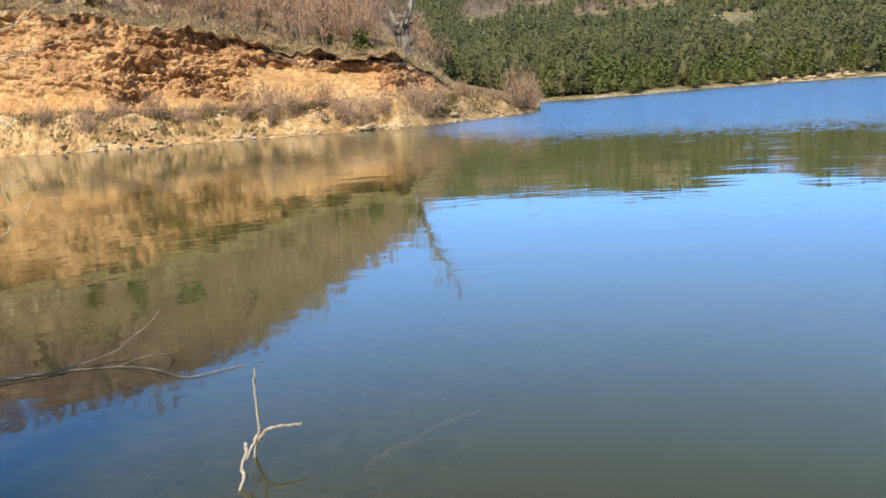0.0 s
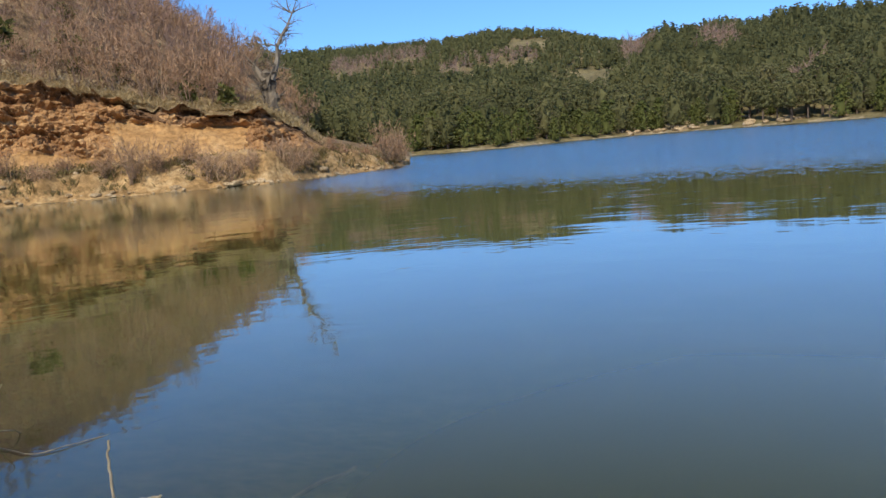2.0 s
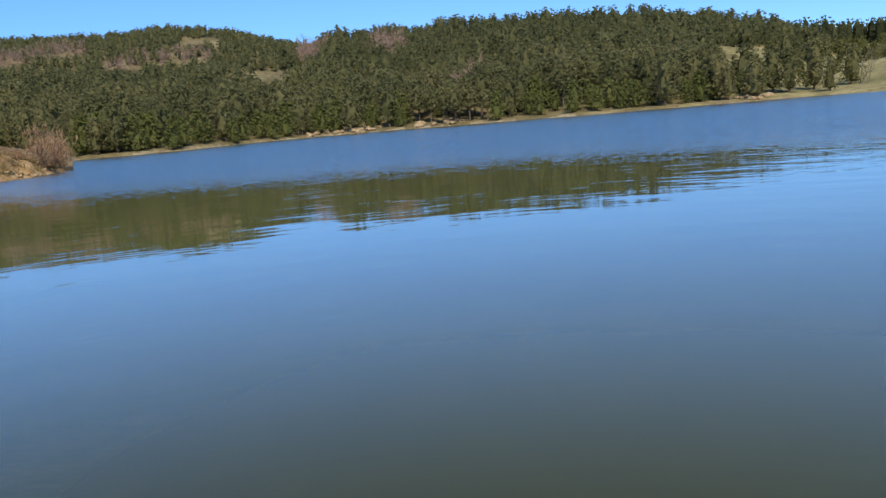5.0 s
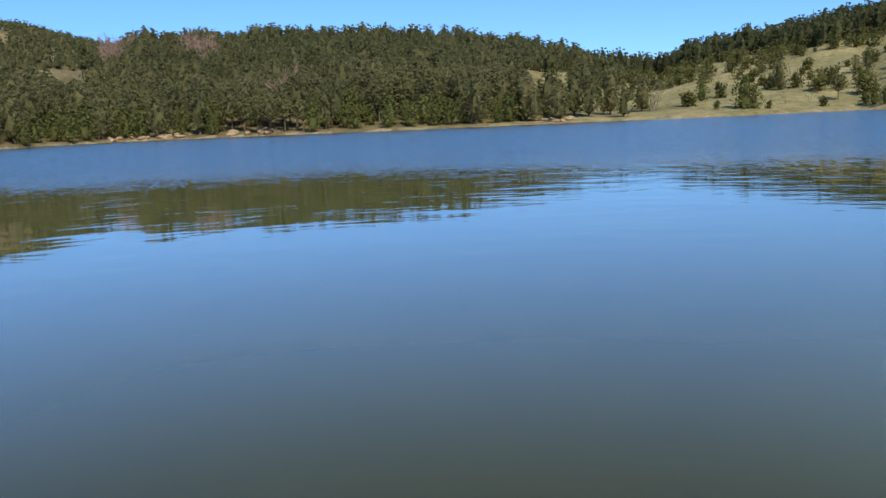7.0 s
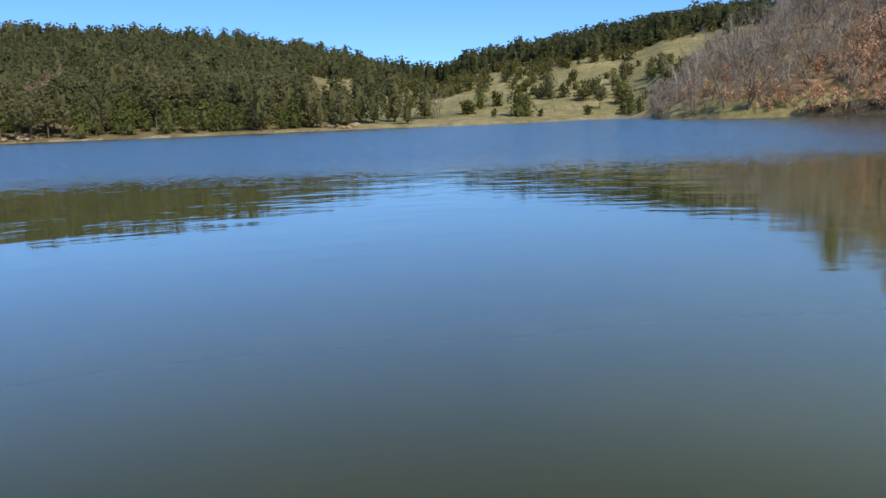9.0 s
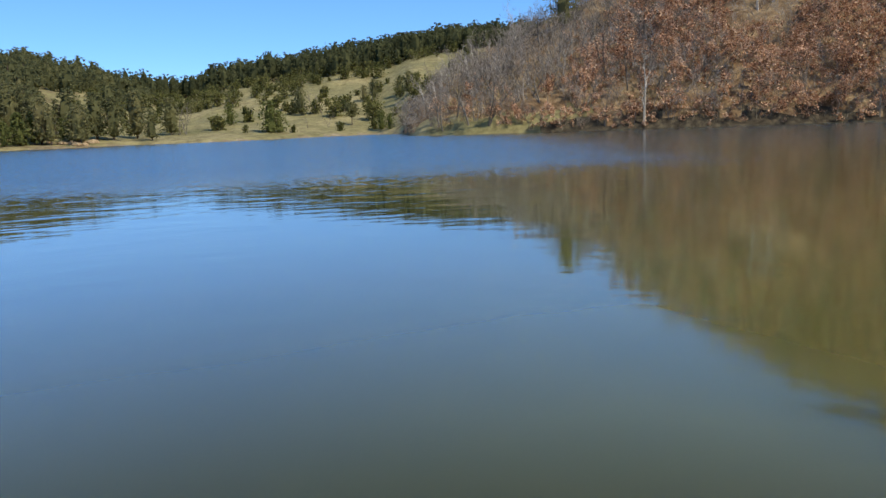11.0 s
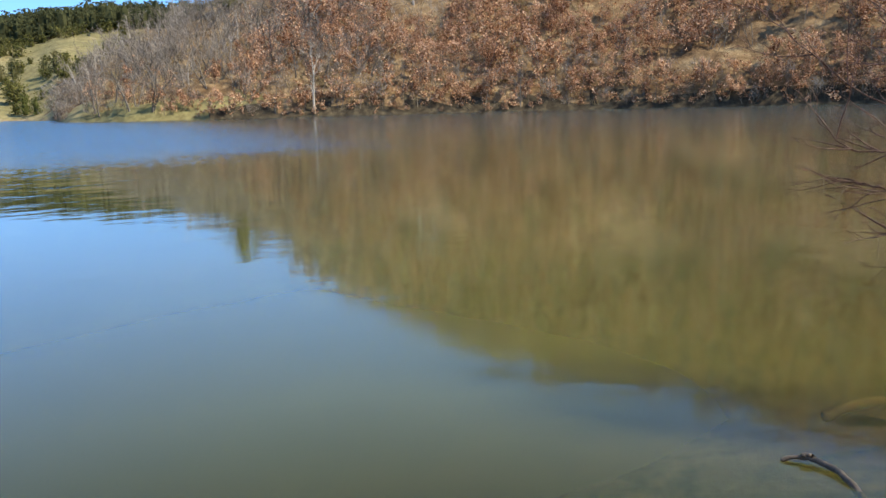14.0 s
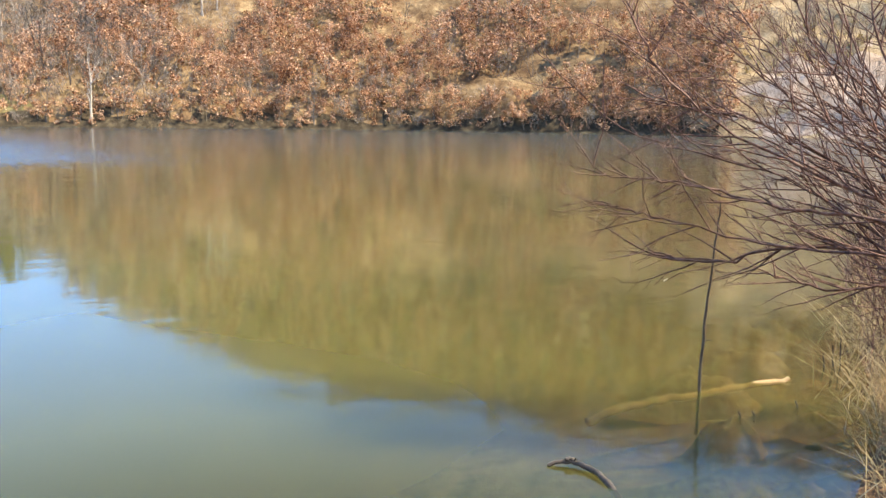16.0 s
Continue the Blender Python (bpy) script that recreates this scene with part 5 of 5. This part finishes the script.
gravel_grass = scatter(rng, 420, 96, 112, 109, 160, 0.9, lambda a, r, x, y, z: (fbm(x * 0.1, y * 0.1, 0, 2, 84) > 0.42) & ((r - shore_far(a) > 9) | (a < 99)))
tuft_field("green_bank_grass", "yellow-green grass above the pale gravel", [(x, y, z, rng.uniform(0.8, 2.0)) for x, y, z in gravel_grass], 8, 0.5, 14, 0.06, 0.5, GREEN_GRASS)
low = []
for k in range(1500):
    a = rng.uniform(-66, -26)
    u = rng.uniform(0.8, 5.5)
    x, y = xy(a, float(shore_left(a)) + u)
    low.append((x, y, ground_at(x, y), rng.uniform(0.4, 1.1)))
for k in range(320):
    a = rng.uniform(-31.5, -25.6)
    x, y = xy(a, float(shore_left(a)) + rng.uniform(2.0, 16.0))
    low.append((x, y, ground_at(x, y), rng.uniform(0.4, 1.0)))
tuft_field("bank_weeds", "dead weeds and grass along the clay ledge", low, 9, 0.5, 6, 0.03, 0.5, WEEDS)

# ------------------------------------------------------------------ snags in the shallows
def stick(name, label, lines, skin, category="branch"):
    """A dead branch: each line a piece with its own taper."""
    ob = thing(name, (0, 0, 0), label, category)
    ob.location = lines[0][1][0]
    for piece, pts, r0, r1 in lines:
        p = np.array(pts)
        t = np.linspace(0, 1, (len(p) - 1) * 4 + 1) * (len(p) - 1)
        i = np.minimum(t.astype(int), len(p) - 2)
        f = (t - i)[:, None]
        a, b = p[np.maximum(i - 1, 0)], p[np.minimum(i + 2, len(p) - 1)]
        q = 0.5 * (2 * p[i] + (p[i + 1] - a) * f + (2 * a - 5 * p[i] + 4 * p[i + 1] - b) * f**2 + (3 * p[i] - a - 3 * p[i + 1] + b) * f**3)
        rr = np.linspace(r0, r1, len(q)) * (1 + 0.35 * (vnoise(np.arange(len(q)) * 0.9, r0 * 900, 0, 3) - 0.5))
        q = q + (np.random.default_rng(len(pts)).normal(size=q.shape)) * r0 * 0.25
        v, fc = tube(q, rr, 7)
        part(piece, mesh_of(piece, v - np.array(lines[0][1][0]), fc, skin, None, True), ob)
    return ob


stick("dead_branch", "bleached forked branch standing out of the water", [
    ("stem", [(-3.30, 3.09, -0.12), (-3.28, 3.12, -0.01), (-3.26, 3.14, 0.09), (-3.25, 3.15, 0.16), (-3.25, 3.15, 0.31), (-3.25, 3.15, 0.40), (-3.24, 3.16, 0.48)], 0.0105, 0.006),
    ("side_branch", [(-3.25, 3.12, 0.08), (-3.20, 3.14, 0.15), (-3.15, 3.18, 0.17), (-3.10, 3.24, 0.16), (-3.06, 3.27, 0.165)], 0.0105, 0.007),
    ("fork", [(-3.25, 3.13, 0.12), (-3.22, 3.06, 0.10), (-3.24, 3.02, 0.03)], 0.009, 0.006)], DRIFT)
stick("dead_twig", "crooked bleached twig in the shallows", [
    ("stem", [(-3.20, 3.00, 0.14), (-3.12, 2.92, 0.13), (-3.11, 2.87, 0.08), (-3.07, 2.85, 0.05), (-3.07, 2.79, -0.02)], 0.010, 0.008)], DRIFT)
stick("fallen_branch", "long grey branch lying on the water with a raised tip", [
    ("stem", [(-6.22, 2.94, 0.00), (-6.00, 3.30, 0.02), (-5.77, 3.60, 0.02), (-5.69, 4.03, 0.04), (-5.67, 4.22, 0.12), (-5.57, 4.30, 0.20), (-5.43, 4.30, 0.32)], 0.008, 0.005)], WEATHERED)
stick("floating_branch", "thin crooked branch lying along the water surface", [
    ("stem", [(-6.30, 2.98, 0.00), (-6.06, 3.34, 0.01), (-5.73, 3.66, 0.01), (-5.36, 3.89, 0.01), (-5.02, 3.92, 0.01), (-4.70, 3.89, 0.01), (-4.57, 4.09, 0.01), (-4.49, 4.28, 0.00), (-4.35, 4.77, -0.03)], 0.006, 0.003),
    ("twig", [(-5.45, 3.87, 0.00), (-5.32, 3.96, 0.05), (-5.21, 4.00, 0.08), (-5.15, 4.11, 0.06), (-5.20, 4.21, 0.00)], 0.0055, 0.004)], WEATHERED)
stick("sunken_branch", "silted branch under the water", [
    ("stem", [(-2.71, 3.36, -0.05), (-2.72, 3.56, -0.06), (-2.69, 3.79, -0.08), (-2.73, 4.05, -0.12), (-2.71, 4.57, -0.20)], 0.022, 0.012)], SUNK_WOOD)
stick("sunken_stake", "silted stake under the water", [("stem", [(-2.25, 4.14, -0.30), (-2.23, 4.09, -0.20), (-2.16, 3.99, -0.05)], 0.02, 0.018)], SUNK_WOOD, "stake")
stick("sunken_branch", "silted branch under the water", [("stem", [(-2.15, 4.21, -0.06), (-2.09, 4.45, -0.09), (-1.94, 4.60, -0.12)], 0.018, 0.01)], SUNK_WOOD)
stick("bent_branch", "dark wet branch bent over the water", [
    ("stem", [(4.41, 0.215, 0.005), (4.43, 0.155, 0.02), (4.43, 0.075, 0.025), (4.37, -0.015, 0.02), (4.28, -0.08, 0.01), (4.19, -0.135, -0.02), (4.10, -0.20, -0.1)], 0.010, 0.020),
    ("moss", [(4.43, 0.125, 0.034), (4.43, 0.095, 0.042), (4.428, 0.07, 0.036)], 0.011, 0.009)], WET_WOOD)
stick("rod", "thin upright stick standing in the water", [
    ("shaft", [(5.85, -0.73, -0.3), (5.85, -0.73, 0.00), (5.85, -0.73, 0.36), (5.85, -0.75, 0.75), (5.85, -0.77, 1.09), (5.84, -0.78, 1.28)], 0.013, 0.004),
    ("twig", [(5.85, -0.73, 0.34), (5.84, -0.76, 0.36), (5.84, -0.79, 0.355)], 0.006, 0.003)], WET_WOOD, "stick")
stick("sunken_log", "silted log under the water, its end out", [
    ("stem", [(5.52, 0.01, -0.16), (5.68, -0.21, -0.10), (5.87, -0.48, -0.08), (5.96, -0.75, -0.06), (6.05, -0.95, -0.04), (6.14, -1.17, -0.01), (6.22, -1.38, 0.01)], 0.03, 0.022)], SUNK_WOOD, "log")
for x, y, h in ((5.40, -0.92, 0.03), (5.45, -1.01, 0.02), (5.65, -1.31, 0.04), (6.65, -1.79, 0.16), (6.62, -1.72, 0.10), (6.72, -1.86, 0.2)):
    stick("stub", "dark rotten stub at the waterline", [("stem", [(x, y, -0.05), (x + 0.01, y, 0.0), (x, y + 0.015, h)], 0.007, 0.005)], WET_WOOD, "stub")
stick("driftwood", "pale splinter floating on the water", [("stem", [(9.75, -0.80, 0.0), (9.80, -0.83, 0.01), (9.88, -0.86, 0.005)], 0.008, 0.005)], DRIFT, "driftwood")

SILT_MOUNDS = [(4.62, -0.92, -0.03, 0.55), (5.02, -1.36, 0.03, 0.36), (6.29, -1.72, 0.01, 0.34), (5.69, -1.50, 0.0, 0.24), (5.52, -0.92, -0.04, 0.26), (7.3, -1.25, -0.05, 0.5), (9.2, -2.1, -0.05, 0.7), (8.3, -1.5, -0.06, 0.5), (6.6, -0.85, -0.08, 0.5)]      # place, top, half width
MOSSY = soil_material("silt_and_weed", (0.12, 0.078, 0.028), (0.21, 0.142, 0.052), (0.33, 0.235, 0.095), 3.0, 16.0, 0.04)


def mound_mesh(seed, wide, high):
    """A low silted hump: broad foot, uneven back."""
    ang, rad = np.linspace(0, 2 * np.pi, 40, endpoint=False), np.linspace(0.0, 1.0, 18)
    A, Rr = np.meshgrid(ang, rad, indexing="ij")
    reach = wide * (1 + 0.7 * (vnoise(np.cos(A) * 1.8 + seed, np.sin(A) * 1.4, 0, seed) - 0.5))
    X, Y = np.cos(A) * Rr * reach * 0.75, np.sin(A) * Rr * reach * 1.25
    rise = 1 - smooth(0.25, 1.0, Rr)
    Z = high * rise * (0.62 + 0.76 * fbm(X * 9.0 + seed, Y * 9.0, 0, 4, seed)) - 0.04
    na, nr = A.shape
    i, j = np.meshgrid(np.arange(na), np.arange(nr - 1), indexing="ij")
    k = (i + 1) % na
    F = np.stack([i * nr + j, i * nr + j + 1, k * nr + j + 1, k * nr + j], -1).reshape(-1, 4)
    return mesh_of("mound", np.stack([X, Y, Z], -1).reshape(-1, 3), F, MOSSY, None, True)


for k, (x, y, top, w) in enumerate(SILT_MOUNDS):
    floor_z = ground_at(x, y)
    ob = new("silt_mound", mound_mesh(60 + k, w, max(top - floor_z, 0.06)))
    ob.location, ob.rotation_euler = (x, y, floor_z), (0, 0, 0.35 * math.sin(k * 2.0))
    tagged(ob, "low hump of ochre silt and weed in the shallows", "silt mound", "silt mounds in the shallows")

# ------------------------------------------------------------------ the willow and the grass beside the landing place
WILLOW_LIMBS = [
    [(4.87, -1.97, 0.83), (5.04, -1.53, 1.16), (5.18, -1.02, 1.09), (5.25, -0.63, 0.98), (5.28, -0.38, 1.00), (5.29, -0.23, 1.06)],
    [(4.60, -1.84, 1.05), (4.76, -1.42, 1.33), (4.88, -0.99, 1.34), (4.93, -0.71, 1.41), (4.97, -0.42, 1.47), (4.99, -0.21, 1.48), (4.99, -0.02, 1.48), (4.99, 0.14, 1.65)],
    [(5.15, -2.07, 1.02), (5.33, -1.60, 1.45), (5.47, -1.10, 1.65), (5.54, -0.70, 2.02), (5.58, -0.36, 2.22), (5.59, -0.08, 2.46)],
    [(4.79, -1.91, 1.13), (4.96, -1.45, 1.71), (5.05, -1.11, 2.15), (5.10, -0.89, 2.63)],
    [(5.23, -2.14, 1.17), (5.44, -1.59, 1.93), (5.51, -1.37, 2.31), (5.54, -1.22, 2.76)],
    [(4.50, -1.81, 0.96), (4.66, -1.41, 1.17), (4.79, -0.91, 1.15), (4.86, -0.51, 1.24), (4.89, -0.21, 1.30), (4.89, -0.12, 1.33), (4.90, 0.07, 1.34)],
    [(5.43, -2.19, 0.97), (5.68, -1.48, 1.52), (5.81, -0.93, 1.84), (5.87, -0.48, 1.89), (5.89, -0.23, 1.96)],
    [(4.97, -1.98, 1.17), (5.15, -1.52, 1.60), (5.28, -1.04, 1.92), (5.35, -0.66, 2.24), (5.38, -0.39, 2.52)],
    [(5.05, -2.04, 0.91), (5.23, -1.59, 1.16), (5.35, -1.18, 1.44), (5.45, -0.62, 1.61), (5.49, -0.12, 1.71), (5.48, 0.38, 2.18), (5.48, 0.49, 2.28)],
    [(5.41, -2.23, 0.58), (5.60, -1.74, 0.85), (5.68, -1.49, 0.75), (5.75, -1.23, 0.79), (5.80, -0.99, 0.88)],
    [(4.68, -1.90, 1.26), (4.87, -1.39, 2.05), (4.90, -1.30, 2.36), (4.91, -1.25, 2.64)],
    [(5.32, -2.18, 1.15), (5.55, -1.56, 1.73), (5.68, -1.05, 2.13), (5.74, -0.73, 2.54), (5.76, -0.59, 2.74)],
    [(4.86, -1.99, 1.10), (5.04, -1.51, 1.38), (5.13, -1.22, 1.49), (5.23, -0.74, 1.72), (5.28, -0.28, 2.10), (5.29, -0.14, 2.39), (5.29, -0.10, 2.55)]]
LEFT_TWIGS = [
    [(-3.93, 2.10, 2.04), (-3.78, 2.39, 2.12), (-3.65, 2.59, 2.17), (-3.44, 2.87, 2.25)],
    [(-3.75, 2.03, 2.14), (-3.59, 2.31, 2.23), (-3.52, 2.42, 2.26), (-3.43, 2.56, 2.31)],
    [(-3.63, 1.82, 1.28), (-3.49, 2.09, 1.36), (-3.45, 2.16, 1.42), (-3.41, 2.22, 1.52)],
    [(-3.80, 1.92, 1.39), (-3.65, 2.21, 1.53), (-3.62, 2.27, 1.57), (-3.59, 2.31, 1.60)],
    [(-3.69, 1.91, 1.61), (-3.54, 2.20, 1.78), (-3.50, 2.26, 1.85)],
    [(-3.89, 1.95, 1.31), (-3.74, 2.25, 1.45), (-3.71, 2.30, 1.52)],
    [(-4.03, 2.12, 1.90), (-3.87, 2.44, 2.08), (-3.81, 2.53, 2.22)]]


def guided(rng, heap, pts, radius, kids, length, depth=1, sides=6):
    p = np.array(pts)
    n = (len(p) - 1) * 5 + 1
    t = np.linspace(0, len(p) - 1, n)
    q = np.stack([np.interp(t, np.arange(len(p)), p[:, k]) for k in range(3)], 1)
    for _ in range(3):
        q[1:-1] = 0.25 * q[:-2] + 0.5 * q[1:-1] + 0.25 * q[2:]
    q[1:-1] += rng.normal(size=q[1:-1].shape) * 0.008
    heap.add(*tube(q, radius * (1 - 0.78 * np.linspace(0, 1, n)), sides))
    for k in range(kids):
        i = int(n * (0.12 + 0.85 * (k + rng.random()) / kids))
        i = min(max(i, 1), n - 2)
        axis = q[i + 1] - q[i]
        axis /= np.linalg.norm(axis)
        side = rng.normal(size=3) * np.array([0.7, 0.8, 1.0])
        side -= axis * (side @ axis)
        side /= np.linalg.norm(side)
        f = i / n
        limb(rng, heap, q[i], axis * 0.9 + side * rng.uniform(0.35, 0.8), length * rng.uniform(0.5, 1.15) * (1.1 - 0.5 * f), radius * 0.5 * (1.1 - 0.5 * f), depth, 4, 0.22, 0.12, 4, 5, 0.55, 0.55, None, 0.3)


willow = thing("willow_shrub", (4.95, -2.55, ground_at(4.95, -2.55)), "leafless red-brown willow reaching over the water", "shrub")
rng = np.random.default_rng(23)
root = np.array(willow.location)
for k, pts in enumerate(WILLOW_LIMBS):
    heap = Heap()
    start = np.array(pts[0])
    foot = root + np.array([rng.normal() * 0.12, rng.normal() * 0.1, -0.1])
    knee = foot * 0.45 + start * 0.55 + np.array([0.0, -0.12, 0.15])
    guided(rng, heap, [foot, knee, *pts], 0.016 - 0.005 * (k % 3) / 2, 26, 0.75, 1)
    v, f = heap.get()
    part("branch", mesh_of("willow_branch", v - root, f, WILLOW, None, True), willow)
for k in range(11):
    heap = Heap()
    foot = root + np.array([rng.normal() * 0.15, rng.normal() * 0.12, -0.1])
    a = rng.uniform(-0.2, 1.0)
    tip = root + np.array([rng.uniform(-0.2, 1.0), rng.uniform(0.3, 1.9), rng.uniform(1.9, 3.0)])
    guided(rng, heap, [foot, foot * 0.6 + tip * 0.4 + np.array([0, -0.1, 0.25]), tip], 0.015, 12, 0.7, 1)
    v, f = heap.get()
    part("branch", mesh_of("willow_branch", v - root, f, WILLOW, None, True), willow)

for k in range(17):
    a, b = (np.array(WILLOW_LIMBS[i]) for i in rng.choice(len(WILLOW_LIMBS), 2, replace=False))
    t = np.linspace(0, 1, 6)
    a, b = (np.stack([np.interp(t, np.linspace(0, 1, len(p)), p[:, c]) for c in range(3)], 1) for p in (a, b))
    w = rng.uniform(0.2, 0.8)
    pts = (a * w + b * (1 - w))[:rng.integers(4, 7)] + rng.normal(size=3) * 0.1
    foot = root + np.array([rng.normal() * 0.12, rng.normal() * 0.1, -0.1])
    heap = Heap()
    guided(rng, heap, [foot, foot * 0.45 + pts[0] * 0.55 + np.array([0.0, -0.1, 0.12]), *pts], 0.0095, 15, 0.55, 1)
    v, f = heap.get()
    part("branch", mesh_of("willow_branch", v - root, f, WILLOW, None, True), willow)

alder = thing("bare_shrub", (-3.7, 0.9, ground_at(-3.7, 0.9)), "thin pale leafless twigs of a shrub beside the landing place", "shrub")
root = np.array(alder.location)
for k, pts in enumerate(LEFT_TWIGS):
    heap = Heap()
    foot = root + np.array([rng.normal() * 0.05, rng.normal() * 0.05, -0.1])
    start = np.array(pts[0])
    guided(rng, heap, [foot, foot * 0.4 + start * 0.6 + np.array([-0.1, -0.15, 0.1]), *pts], 0.0055, 5, 0.28, 0)
    v, f = heap.get()
    part("branch", mesh_of("pale_twig", v - root, f, DRIFT, None, True), alder)

# Branches outside the view, added so they shade the water on the left.
for k in range(46):
    heap = Heap()
    foot = root + np.array([rng.normal() * 0.5 - 0.6, rng.normal() * 0.2, -0.1])
    tip = foot + np.array([rng.uniform(-2.2, -0.3), rng.uniform(-0.3, 0.6), rng.uniform(2.0, 4.4)])
    guided(rng, heap, [foot, foot * 0.5 + tip * 0.5 + np.array([-0.1, -0.1, 0.2]), tip], 0.028, 20, 0.9, 1)
    v, f = heap.get()
    part("branch", mesh_of("shading_branch", v - root, f, BARK, None, True), alder)

for k, (x, y, tall) in enumerate(((6.4, -2.35, 0.9), (7.2, -2.5, 1.1), (8.3, -2.8, 1.2), (9.6, -3.1, 1.3), (11.2, -3.5, 1.4), (13.0, -4.2, 1.5))):
    (wv, wf), tips = shrub_parts(1500 + k, tall, 26, 1, 6, 0.007, 0.9)
    ob = thing("bare_shrub", (x, y, ground_at(x, y) - 0.05), "tangled red-brown brush at the near waterline", "shrub", "brush beside the willow")
    part("brushwood", mesh_of("near_brush", wv, wf, WILLOW), ob)["kind"] = "stuff"
edge = []
for k in range(150):
    x = rng.uniform(3.6, 11.5)
    y = -0.27 * x - 0.12 - abs(rng.normal()) * 0.45 - 0.22
    edge.append((x, y, max(ground_at(x, y), -0.05), rng.uniform(0.5, 1.2)))
for k in range(50):
    x = rng.uniform(5.2, 8.0)
    y = -0.27 * x - 0.30 - abs(rng.normal()) * 0.16
    edge.append((x, y, max(ground_at(x, y), -0.04), rng.uniform(0.6, 1.3)))
tuft_field("dry_grass_edge", "tangled dry straw grass hanging over the near waterline", edge, 20, 0.25, 9, 0.003, 0.75)
lawn = []
for k in range(220):
    x, y = rng.uniform(-4, 4), rng.uniform(-4.0, -1.0)
    if y < -0.27 * x - 0.9:
        lawn.append((x, y, ground_at(x, y), rng.uniform(0.4, 0.9)))
tuft_field("landing_grass", "short dry grass on the landing place", lawn, 16, 0.25, 10, 0.004)
